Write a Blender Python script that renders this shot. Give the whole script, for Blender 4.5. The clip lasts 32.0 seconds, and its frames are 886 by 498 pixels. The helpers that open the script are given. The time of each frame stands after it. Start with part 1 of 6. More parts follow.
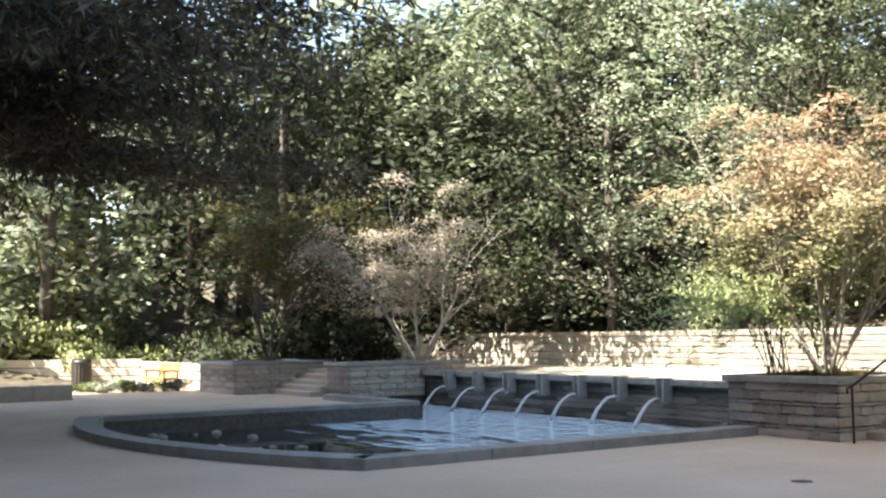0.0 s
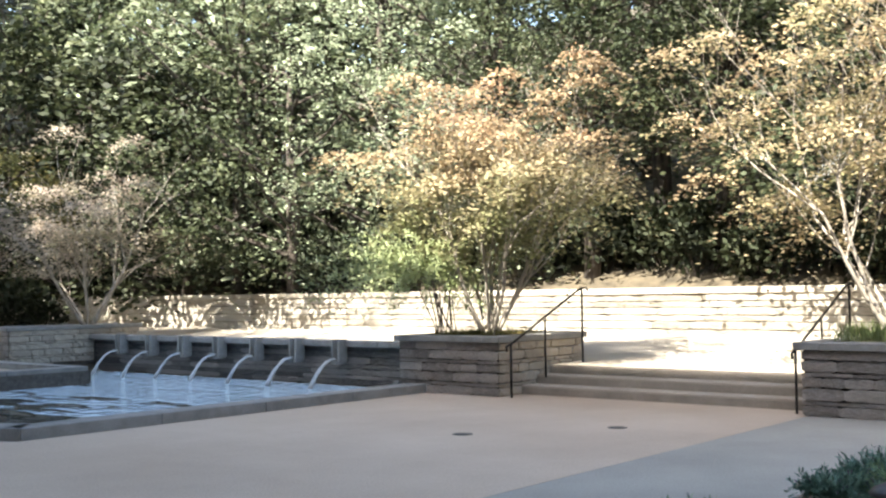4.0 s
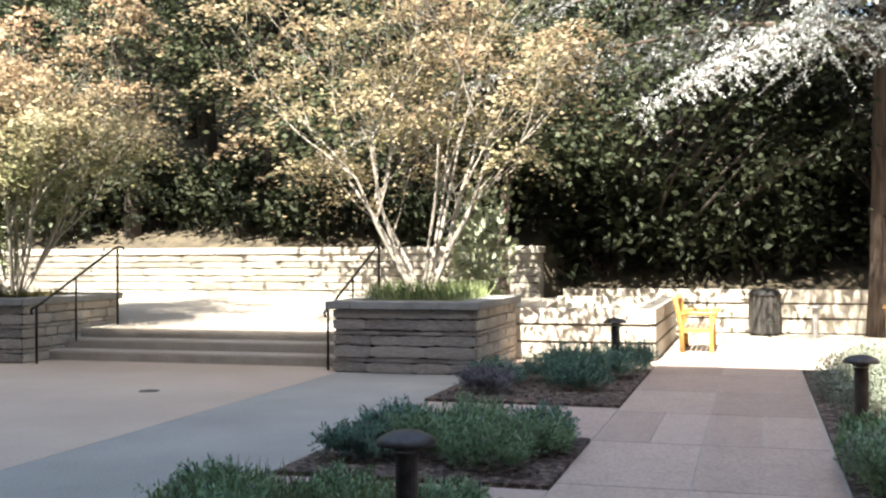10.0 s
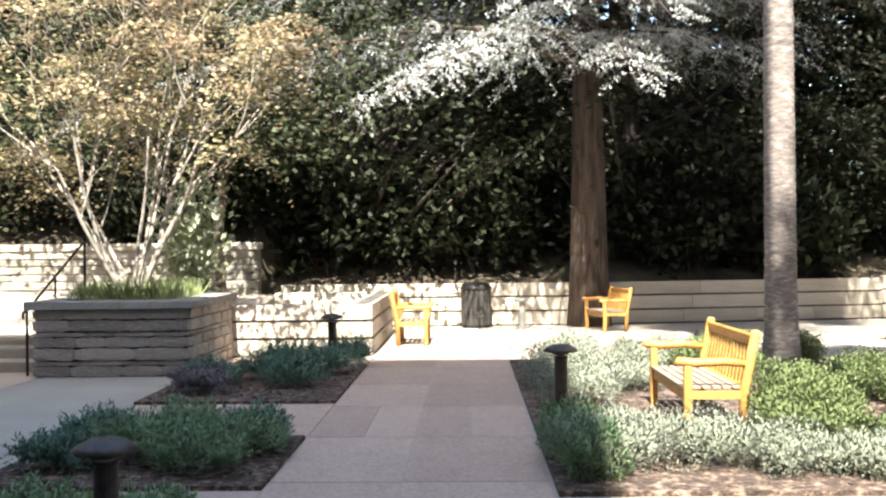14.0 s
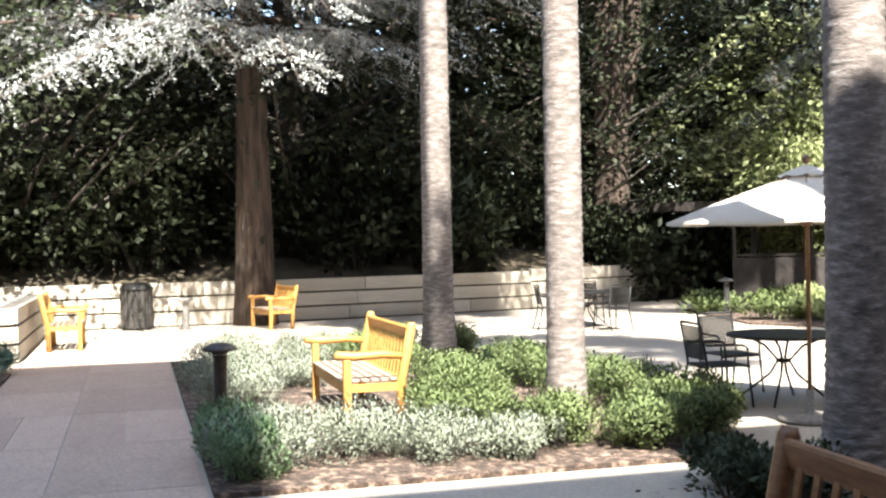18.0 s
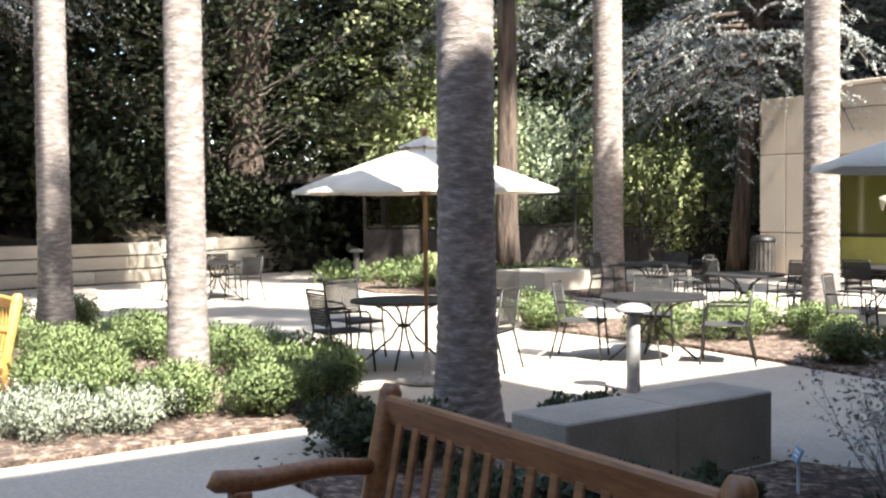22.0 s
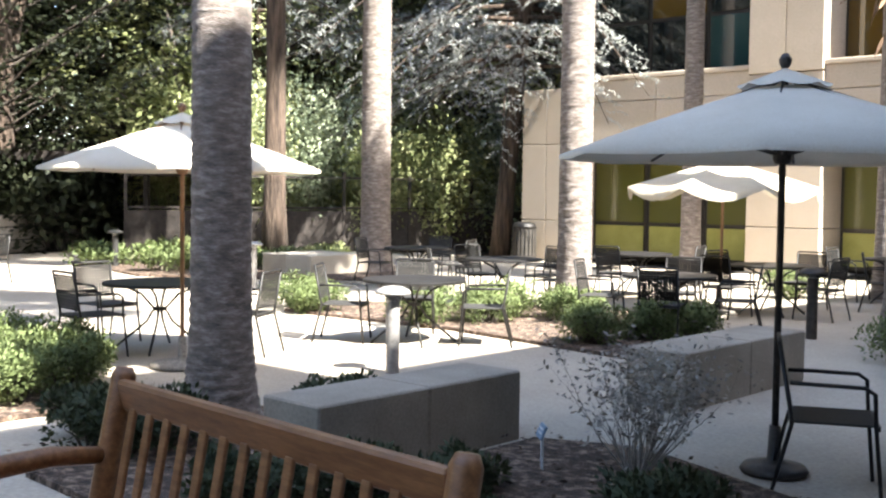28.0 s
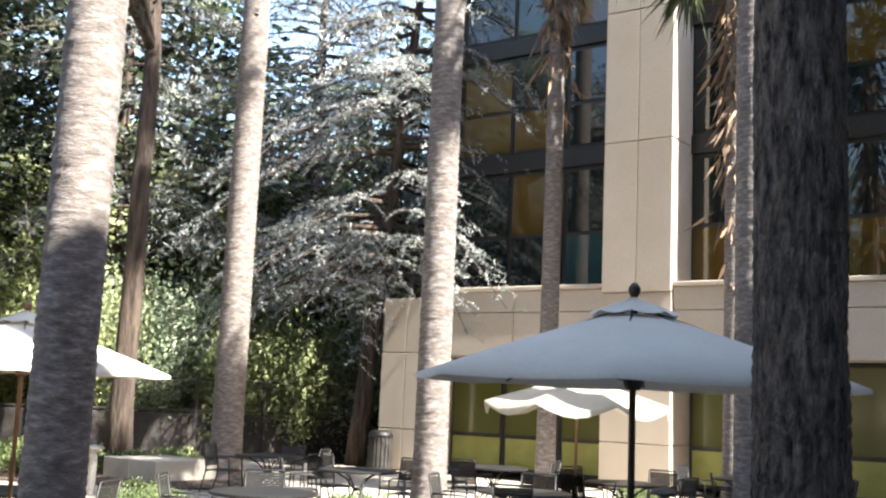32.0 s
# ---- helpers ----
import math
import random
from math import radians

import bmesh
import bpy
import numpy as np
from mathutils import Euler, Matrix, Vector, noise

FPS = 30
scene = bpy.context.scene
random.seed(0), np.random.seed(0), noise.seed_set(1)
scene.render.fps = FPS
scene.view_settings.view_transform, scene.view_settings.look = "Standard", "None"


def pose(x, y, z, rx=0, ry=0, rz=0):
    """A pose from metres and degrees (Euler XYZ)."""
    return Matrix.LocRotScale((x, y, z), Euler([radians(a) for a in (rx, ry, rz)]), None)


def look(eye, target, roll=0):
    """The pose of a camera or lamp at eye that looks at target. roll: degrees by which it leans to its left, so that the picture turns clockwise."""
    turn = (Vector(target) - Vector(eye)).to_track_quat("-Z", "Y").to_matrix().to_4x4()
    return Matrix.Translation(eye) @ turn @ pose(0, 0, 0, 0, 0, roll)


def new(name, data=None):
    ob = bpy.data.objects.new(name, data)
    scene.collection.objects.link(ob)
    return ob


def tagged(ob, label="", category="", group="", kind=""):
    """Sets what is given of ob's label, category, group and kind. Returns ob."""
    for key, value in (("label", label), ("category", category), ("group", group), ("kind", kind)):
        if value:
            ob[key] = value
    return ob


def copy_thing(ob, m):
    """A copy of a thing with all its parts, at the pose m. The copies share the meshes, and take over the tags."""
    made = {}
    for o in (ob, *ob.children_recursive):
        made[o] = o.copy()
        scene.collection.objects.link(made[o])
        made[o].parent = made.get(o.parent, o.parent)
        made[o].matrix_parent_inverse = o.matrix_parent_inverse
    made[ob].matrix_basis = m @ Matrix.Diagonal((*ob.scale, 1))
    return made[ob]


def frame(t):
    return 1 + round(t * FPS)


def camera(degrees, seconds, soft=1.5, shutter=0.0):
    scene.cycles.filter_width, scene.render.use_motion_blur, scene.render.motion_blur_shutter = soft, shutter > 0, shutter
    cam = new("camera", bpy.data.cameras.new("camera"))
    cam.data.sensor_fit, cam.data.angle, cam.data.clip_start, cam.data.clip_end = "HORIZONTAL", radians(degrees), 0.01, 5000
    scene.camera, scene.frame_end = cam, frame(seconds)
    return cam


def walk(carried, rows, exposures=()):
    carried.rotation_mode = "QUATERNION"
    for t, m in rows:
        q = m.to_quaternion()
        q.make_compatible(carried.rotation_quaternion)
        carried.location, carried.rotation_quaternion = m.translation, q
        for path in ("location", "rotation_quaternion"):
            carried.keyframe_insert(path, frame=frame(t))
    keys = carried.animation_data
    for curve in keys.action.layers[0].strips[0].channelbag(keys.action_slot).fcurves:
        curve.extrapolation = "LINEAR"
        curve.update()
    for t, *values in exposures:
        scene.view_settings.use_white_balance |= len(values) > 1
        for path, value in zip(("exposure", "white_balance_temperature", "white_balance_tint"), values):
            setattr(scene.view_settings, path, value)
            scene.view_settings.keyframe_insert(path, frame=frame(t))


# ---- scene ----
cam = camera(44.9, 32.0, soft=2.3)
PATH = [
    (0, (-0.118, 0.183, 1.894), (0.976, 1.849, 2.056), -0.7),
    (0.5, (-0.124, 0.203, 1.921), (1.016, 1.84, 2.066), -0.5),
    (1, (-0.11, 0.203, 1.916), (1.091, 1.797, 2.046), -0.2),
    (1.5, (-0.097, 0.207, 1.906), (1.157, 1.76, 2.023), -0.2),
    (2, (-0.095, 0.208, 1.915), (1.214, 1.716, 2.02), -0.7),
    (2.5, (-0.075, 0.205, 1.895), (1.299, 1.656, 1.996), -0.4),
    (3, (-0.063, 0.19, 1.89), (1.377, 1.574, 1.99), -0.5),
    (3.5, (-0.047, 0.149, 1.881), (1.446, 1.477, 1.976), -0.6),
    (5.5, (-0.003, 0.084, 1.871), (1.633, 1.234, 1.917), -1.4),
    (6, (0.029, 0.086, 1.864), (1.703, 1.179, 1.902), -1.4),
    (6.5, (0.057, 0.075, 1.862), (1.764, 1.116, 1.899), -1.5),
    (7, (0.074, 0.062, 1.864), (1.823, 1.031, 1.88), -1.6),
    (7.5, (0.118, 0.075, 1.856), (1.901, 0.981, 1.867), -1.1),
    (8, (0.133, 0.062, 1.848), (1.945, 0.908, 1.845), -0.6),
    (8.5, (0.148, 0.032, 1.851), (1.99, 0.809, 1.835), -0.5),
    (9, (0.192, 0.049, 1.853), (2.064, 0.752, 1.843), -0.7),
    (9.5, (0.235, 0.071, 1.84), (2.136, 0.692, 1.833), -0.4),
    (10, (0.239, 0.073, 1.839), (2.16, 0.63, 1.846), -0.3),
    (10.5, (0.256, 0.074, 1.841), (2.19, 0.584, 1.854), -0.2),
    (11, (0.28, 0.083, 1.841), (2.228, 0.534, 1.862), 0.0),
    (11.5, (0.292, 0.084, 1.843), (2.25, 0.49, 1.855), 0.1),
    (12, (0.288, 0.071, 1.838), (2.255, 0.433, 1.843), -0.1),
    (12.5, (0.302, 0.061, 1.835), (2.282, 0.345, 1.832), -0.3),
    (13, (0.307, 0.053, 1.835), (2.297, 0.25, 1.832), -0.3),
    (13.5, (0.307, 0.04, 1.834), (2.303, 0.169, 1.834), -0.4),
    (14, (0.325, 0.018, 1.836), (2.325, 0.065, 1.832), -0.6),
    (14.5, (0.339, 0.006, 1.831), (2.338, -0.034, 1.828), -0.7),
    (16.5, (0.39, -0.051, 1.823), (2.358, -0.403, 1.822), -1.0),
    (17, (0.397, -0.075, 1.822), (2.354, -0.488, 1.817), -1.1),
    (17.5, (0.42, -0.087, 1.805), (2.362, -0.564, 1.798), -1.2),
    (18, (0.436, -0.115, 1.803), (2.357, -0.669, 1.788), -1.1),
    (18.5, (0.452, -0.138, 1.8), (2.357, -0.746, 1.777), -1.0),
    (19, (0.448, -0.133, 1.799), (2.335, -0.795, 1.776), -0.6),
    (19.5, (0.453, -0.154, 1.794), (2.316, -0.879, 1.774), -0.5),
    (20, (0.453, -0.182, 1.79), (2.285, -0.985, 1.753), -0.7),
    (20.5, (0.454, -0.219, 1.785), (2.246, -1.105, 1.723), -1.3),
    (21, (0.465, -0.24, 1.763), (2.203, -1.226, 1.682), -1.3),
    (21.5, (0.473, -0.256, 1.755), (2.153, -1.337, 1.665), -0.9),
    (22, (0.476, -0.279, 1.748), (2.109, -1.431, 1.673), -0.5),
    (22.5, (0.469, -0.298, 1.756), (2.059, -1.509, 1.699), -0.2),
    (23, (0.46, -0.313, 1.752), (2.011, -1.575, 1.7), -0.1),
    (23.5, (0.456, -0.329, 1.748), (1.985, -1.617, 1.684), -0.4),
    (24, (0.454, -0.35, 1.742), (1.954, -1.67, 1.668), -0.4),
    (24.5, (0.453, -0.371, 1.737), (1.909, -1.739, 1.653), -0.3),
    (25, (0.457, -0.394, 1.729), (1.873, -1.802, 1.63), -0.1),
    (25.5, (0.46, -0.41, 1.726), (1.848, -1.846, 1.619), 0.1),
    (27.5, (0.469, -0.42, 1.718), (1.826, -1.885, 1.603), 0.9),
    (28, (0.461, -0.415, 1.722), (1.815, -1.883, 1.619), 0.7),
    (28.5, (0.455, -0.418, 1.725), (1.796, -1.9, 1.644), 0.6),
    (29, (0.447, -0.423, 1.73), (1.767, -1.925, 1.688), 0.5),
    (29.5, (0.452, -0.431, 1.748), (1.735, -1.965, 1.766), 0.9),
    (30, (0.457, -0.440, 1.764), (1.723, -1.986, 1.849), 1.4),
    (30.5, (0.462, -0.448, 1.763), (1.693, -2.017, 1.917), 2.0),
    (31, (0.467, -0.456, 1.778), (1.674, -2.038, 1.983), 1.9),
    (31.5, (0.472, -0.465, 1.797), (1.653, -2.061, 2.041), 2.0),
    (32, (0.477, -0.473, 1.806), (1.629, -2.084, 2.088), 2.5),
]
walk(cam, [(t, look(eye, target, roll)) for t, eye, target, roll in PATH], [(0, 2.80, 7200.0, 8.0), (3, 2.92, 7100.0, 8.0), (8, 2.84, 6900.0, 8.0), (14, 2.66, 6800.0, 8.0), (20, 2.84, 6600.0, 8.0), (24, 3.02, 6700.0, 8.0), (28, 3.16, 6700.0, 8.0), (32, 2.82, 6600.0, 8.0)])

# ---- world, sun, exposure ----
SUN_EL = 50.0
SUN_HEAD = (0.998, -0.06)          # the way the light travels over the ground
world = bpy.data.worlds.new("world")
scene.world = world
world.use_nodes = True
wn = world.node_tree
sky = wn.nodes.new("ShaderNodeTexSky")
sky.sky_type = "NISHITA"
sky.sun_disc = False
sky.sun_elevation = radians(SUN_EL)
sky.sun_rotation = math.atan2(-SUN_HEAD[0], -SUN_HEAD[1])
wn.links.new(sky.outputs[0], wn.nodes["Background"].inputs[0])
wn.nodes["Background"].inputs[1].default_value = 0.105
sun_data = bpy.data.lights.new("sun", "SUN")
sun_data.energy, sun_data.angle, sun_data.color = 3.8, radians(0.6), (1.0, 0.975, 0.93)
sun = new("sun", sun_data)
sun.matrix_world = look((0, 0, 60), (SUN_HEAD[0] * 10, SUN_HEAD[1] * 10, 60 - 10 * math.tan(radians(SUN_EL))))

# ---- materials ----
def material(name, c1, c2, scale=8.0, rough=0.8, bump=0.3, dist=0.01, c3=None, fine=60.0, metal=0.0, island=0.0, obj=0.0, trans=0.0, stretch=(1, 1, 1), spec=0.5, rise=None):
    m = bpy.data.materials.new(name)
    m.use_nodes = True
    nt, nd, lk = m.node_tree, m.node_tree.nodes, m.node_tree.links
    b = nd["Principled BSDF"]
    b.inputs["Roughness"].default_value, b.inputs["Metallic"].default_value = rough, metal
    b.inputs["Specular IOR Level"].default_value = spec
    geo = nd.new("ShaderNodeTexCoord")
    mp = nd.new("ShaderNodeMapping")
    mp.inputs["Scale"].default_value = stretch
    lk.new(geo.outputs["Object"], mp.inputs[0])
    n1 = nd.new("ShaderNodeTexNoise")
    n1.inputs["Scale"].default_value, n1.inputs["Detail"].default_value, n1.inputs["Roughness"].default_value = scale, 6, 0.62
    lk.new(mp.outputs[0], n1.inputs["Vector"])
    ramp = nd.new("ShaderNodeValToRGB")
    e = ramp.color_ramp.elements
    e[0].position, e[0].color, e[1].position, e[1].color = 0.33, (*c1, 1), 0.68, (*c2, 1)
    if c3:
        k = e.new(0.5)
        k.color = (*c3, 1)
    fac = n1.outputs["Fac"]
    if island or obj:
        mix = nd.new("ShaderNodeMix")
        mix.inputs[0].default_value = island or obj
        if island:
            src = nd.new("ShaderNodeNewGeometry").outputs["Random Per Island"]
        else:
            src = nd.new("ShaderNodeObjectInfo").outputs["Random"]
        lk.new(fac, mix.inputs[2])
        lk.new(src, mix.inputs[3])
        fac = mix.outputs[0]
    if rise:
        cut = nd.new("ShaderNodeSeparateXYZ")
        lk.new(geo.outputs["Object"], cut.inputs[0])
        grade = nd.new("ShaderNodeMapRange")
        grade.inputs["From Min"].default_value, grade.inputs["From Max"].default_value = rise[0], rise[1]
        lk.new(cut.outputs[2], grade.inputs[0])
        blend = nd.new("ShaderNodeMix")
        blend.inputs[0].default_value = rise[2]
        lk.new(fac, blend.inputs[2])
        lk.new(grade.outputs[0], blend.inputs[3])
        fac = blend.outputs[0]
    lk.new(fac, ramp.inputs[0])
    n2 = nd.new("ShaderNodeTexNoise")
    n2.inputs["Scale"].default_value, n2.inputs["Detail"].default_value = fine, 4
    lk.new(mp.outputs[0], n2.inputs["Vector"])
    vary = nd.new("ShaderNodeMix")
    vary.data_type, vary.blend_type = "RGBA", "OVERLAY"
    vary.inputs[0].default_value = 0.35
    lk.new(ramp.outputs[0], vary.inputs[6])
    lk.new(n2.outputs["Fac"], vary.inputs[7])
    lk.new(vary.outputs[2], b.inputs["Base Color"])
    if bump:
        bp = nd.new("ShaderNodeBump")
        bp.inputs["Strength"].default_value, bp.inputs["Distance"].default_value = bump, dist
        add = nd.new("ShaderNodeMath")
        lk.new(n1.outputs["Fac"], add.inputs[0])
        lk.new(n2.outputs["Fac"], add.inputs[1])
        lk.new(add.outputs[0], bp.inputs["Height"])
        lk.new(bp.outputs[0], b.inputs["Normal"])
    if trans:
        tr = nd.new("ShaderNodeBsdfTranslucent")
        lk.new(vary.outputs[2], tr.inputs[0])
        ms = nd.new("ShaderNodeMixShader")
        ms.inputs[0].default_value = trans
        lk.new(b.outputs[0], ms.inputs[1])
        lk.new(tr.outputs[0], ms.inputs[2])
        lk.new(ms.outputs[0], nd["Material Output"].inputs[0])
    return m


M = {}
M["soil"] = material("soil", (0.035, 0.028, 0.018), (0.12, 0.095, 0.06), 1.2, 0.95, 0.6, 0.05, fine=18)
M["mulch"] = material("mulch", (0.023, 0.015, 0.011), (0.342, 0.243, 0.180), 14, 0.95, 0.9, 0.03, c3=(0.077, 0.050, 0.036), fine=45)
M["concrete_pink"] = material("concrete_pink", (0.44, 0.335, 0.245), (0.54, 0.425, 0.32), 0.35, 0.85, 0.12, 0.004, fine=40)
M["concrete_grey"] = material("concrete_grey", (0.285, 0.26, 0.22), (0.37, 0.34, 0.29), 0.5, 0.85, 0.12, 0.004, fine=40)
M["concrete_pale"] = material("concrete_pale", (0.360, 0.308, 0.248), (0.440, 0.384, 0.316), 0.6, 0.85, 0.15, 0.004, fine=35)
M["slab"] = material("slab", (0.38, 0.275, 0.215), (0.48, 0.36, 0.285), 1.1, 0.85, 0.15, 0.004, fine=35, obj=0.35)
M["curb"] = material("curb", (0.19, 0.185, 0.172), (0.30, 0.29, 0.27), 2.5, 0.8, 0.3, 0.006, fine=60)
M["stone"] = material("stone", (0.28, 0.245, 0.21), (0.56, 0.50, 0.43), 6, 0.88, 1.0, 0.06, fine=30, obj=0.3, c3=(0.43, 0.38, 0.33))
M["stone_pale"] = material("stone_pale", (0.258, 0.228, 0.186), (0.456, 0.418, 0.357), 4, 0.88, 1.0, 0.05, fine=28, obj=0.35)
M["stone_wet"] = material("stone_wet", (0.07, 0.062, 0.055), (0.32, 0.285, 0.25), 5, 0.55, 1.0, 0.05, fine=30, obj=0.4)
M["mortar"] = material("mortar", (0.075, 0.067, 0.058), (0.14, 0.125, 0.108), 10, 0.95, 0.4, 0.01)
M["block"] = material("block", (0.359, 0.312, 0.250), (0.484, 0.429, 0.351), 2.2, 0.88, 0.4, 0.008, fine=45, obj=0.3)
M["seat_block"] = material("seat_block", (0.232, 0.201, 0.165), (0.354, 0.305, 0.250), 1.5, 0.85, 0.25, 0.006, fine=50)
M["water"] = material("water", (0.012, 0.018, 0.018), (0.03, 0.04, 0.038), 1.5, 0.05, 0.0, 0.05, fine=6, spec=0.6)
wnodes, wlinks = M["water"].node_tree.nodes, M["water"].node_tree.links
tc = wnodes.new("ShaderNodeTexCoord")
ripple = wnodes.new("ShaderNodeTexNoise")
ripple.inputs["Scale"].default_value, ripple.inputs["Detail"].default_value = 3.2, 3
calm = wnodes.new("ShaderNodeTexNoise")
calm.inputs["Scale"].default_value, calm.inputs["Detail"].default_value = 1.6, 4
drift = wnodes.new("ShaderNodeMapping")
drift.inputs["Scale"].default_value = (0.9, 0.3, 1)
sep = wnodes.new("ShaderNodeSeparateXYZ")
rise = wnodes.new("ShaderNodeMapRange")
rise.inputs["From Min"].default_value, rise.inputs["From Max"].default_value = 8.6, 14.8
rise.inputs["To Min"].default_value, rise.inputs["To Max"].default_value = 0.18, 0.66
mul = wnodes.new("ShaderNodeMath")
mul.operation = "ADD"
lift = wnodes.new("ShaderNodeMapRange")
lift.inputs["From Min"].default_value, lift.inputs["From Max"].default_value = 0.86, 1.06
wave = wnodes.new("ShaderNodeMath")
wave.operation = "MULTIPLY"
wb = wnodes.new("ShaderNodeBump")
wb.inputs["Strength"].default_value, wb.inputs["Distance"].default_value = 1.0, 0.16
wlinks.new(tc.outputs["Object"], ripple.inputs["Vector"])
wlinks.new(tc.outputs["Object"], drift.inputs[0])
wlinks.new(drift.outputs[0], calm.inputs["Vector"])
wlinks.new(tc.outputs["Object"], sep.inputs[0])
wlinks.new(sep.outputs[0], rise.inputs[0])
wlinks.new(rise.outputs[0], mul.inputs[0])
wlinks.new(calm.outputs["Fac"], mul.inputs[1])
wlinks.new(mul.outputs[0], lift.inputs[0])
wlinks.new(lift.outputs[0], wave.inputs[0])
wlinks.new(ripple.outputs["Fac"], wave.inputs[1])
wlinks.new(wave.outputs[0], wb.inputs["Height"])
wlinks.new(wb.outputs[0], wnodes["Principled BSDF"].inputs["Normal"])
# sky reflection painted into the base colour as a ragged pale blue area
sky_sheen = wnodes.new("ShaderNodeMix")
sky_sheen.data_type = "RGBA"
sky_sheen.inputs[7].default_value = (0.60, 0.76, 0.86, 1)
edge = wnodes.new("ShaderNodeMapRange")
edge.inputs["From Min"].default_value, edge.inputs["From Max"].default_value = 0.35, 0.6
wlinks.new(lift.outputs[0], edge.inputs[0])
wlinks.new(edge.outputs[0], sky_sheen.inputs[0])
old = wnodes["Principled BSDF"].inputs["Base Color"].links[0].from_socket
wlinks.new(old, sky_sheen.inputs[6])
wlinks.new(sky_sheen.outputs[2], wnodes["Principled BSDF"].inputs["Base Color"])
M["jet"] = material("jet", (0.65, 0.67, 0.68), (0.85, 0.86, 0.87), 12, 0.15, 0.4, 0.02, fine=40, trans=0.4)
M["rail"] = material("rail", (0.012, 0.011, 0.010), (0.03, 0.028, 0.026), 20, 0.45, 0.1, 0.002, metal=0.6)
M["wood"] = material("wood", (0.35, 0.160, 0.036), (0.55, 0.295, 0.085), 5, 0.5, 0.25, 0.004, fine=30, stretch=(1, 6, 6))
M["wood_dark"] = material("wood_dark", (0.165, 0.066, 0.023), (0.33, 0.145, 0.056), 5, 0.42, 0.25, 0.004, fine=30, stretch=(1, 7, 7))
M["wood_grey"] = material("wood_grey", (0.204, 0.145, 0.102), (0.357, 0.272, 0.204), 5, 0.75, 0.3, 0.004, fine=30, stretch=(1, 7, 7))
M["pole_wood"] = material("pole_wood", (0.16, 0.08, 0.04), (0.28, 0.15, 0.08), 6, 0.5, 0.2, 0.003, stretch=(5, 5, 1))
M["black_metal"] = material("black_metal", (0.010, 0.009, 0.009), (0.028, 0.026, 0.025), 25, 0.5, 0.1, 0.002, metal=0.3)
M["bronze"] = material("bronze", (0.03, 0.025, 0.022), (0.075, 0.062, 0.055), 12, 0.5, 0.15, 0.003, metal=0.4)
M["silver_metal"] = material("silver_metal", (0.26, 0.245, 0.235), (0.40, 0.385, 0.37), 12, 0.45, 0.1, 0.002, metal=0.35)
M["mesh_grey"] = material("mesh_grey", (0.015, 0.014, 0.013), (0.04, 0.038, 0.036), 90, 0.8, 0.3, 0.003)
M["canvas"] = material("canvas", (0.600, 0.538, 0.445), (0.682, 0.621, 0.522), 1.5, 0.9, 0.15, 0.01, fine=120, trans=0.14)
M["canvas_cream"] = material("canvas_cream", (0.560, 0.496, 0.384), (0.640, 0.576, 0.464), 1.5, 0.9, 0.15, 0.01, fine=120, trans=0.3)
M["bark_grey"] = material("bark_grey", (0.22, 0.19, 0.155), (0.44, 0.39, 0.33), 7, 0.9, 0.7, 0.02, fine=35, stretch=(1, 1, 0.35))
M["bark_brown"] = material("bark_brown", (0.025, 0.017, 0.012), (0.145, 0.102, 0.076), 5, 0.95, 1.0, 0.06, fine=22, stretch=(1.6, 1.6, 0.22))
M["bark_dark"] = material("bark_dark", (0.035, 0.028, 0.024), (0.14, 0.115, 0.095), 5, 0.95, 1.0, 0.05, fine=22, stretch=(1.6, 1.6, 0.25))
M["palm"] = material("palm", (0.118, 0.104, 0.092), (0.329, 0.298, 0.270), 6.5, 0.9, 0.6, 0.012, fine=24, stretch=(1.2, 1.2, 4.0), c3=(0.199, 0.161, 0.142))
M["palm_dark"] = material("palm_dark", (0.018, 0.013, 0.010), (0.42, 0.33, 0.26), 11, 0.95, 1.0, 0.12, fine=30, stretch=(2.3, 2.3, 0.6), c3=(0.20, 0.150, 0.115))
M["thatch"] = material("thatch", (0.14, 0.085, 0.05), (0.38, 0.25, 0.16), 9, 0.9, 0.6, 0.02, island=0.5)
M["panel"] = material("panel", (0.448, 0.376, 0.296), (0.512, 0.436, 0.352), 0.8, 0.85, 0.12, 0.004, fine=55, obj=0.2)
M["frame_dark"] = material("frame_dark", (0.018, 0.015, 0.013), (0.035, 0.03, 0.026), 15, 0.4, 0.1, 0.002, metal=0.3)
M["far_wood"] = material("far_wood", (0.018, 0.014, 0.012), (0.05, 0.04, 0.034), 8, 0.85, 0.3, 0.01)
M["sign_blue"] = material("sign_blue", (0.16, 0.25, 0.34), (0.24, 0.33, 0.42), 10, 0.5, 0.05, 0.001)
M["white_paint"] = material("white_paint", (0.62, 0.62, 0.61), (0.74, 0.74, 0.73), 14, 0.6, 0.1, 0.002)
M["iron"] = material("iron", (0.04, 0.035, 0.03), (0.10, 0.09, 0.08), 20, 0.7, 0.3, 0.004, metal=0.5)
M["base_stone"] = material("base_stone", (0.16, 0.145, 0.13), (0.33, 0.30, 0.27), 25, 0.9, 0.6, 0.01, fine=70)


def leafy(name, a, b, c, trans=0.35, rough=0.65, island=0.12, rise=None):
    return material(name, a, b, 0.5, rough, 0.0, 0.0, c3=c, island=island, trans=trans, fine=3, spec=0.3, rise=rise)


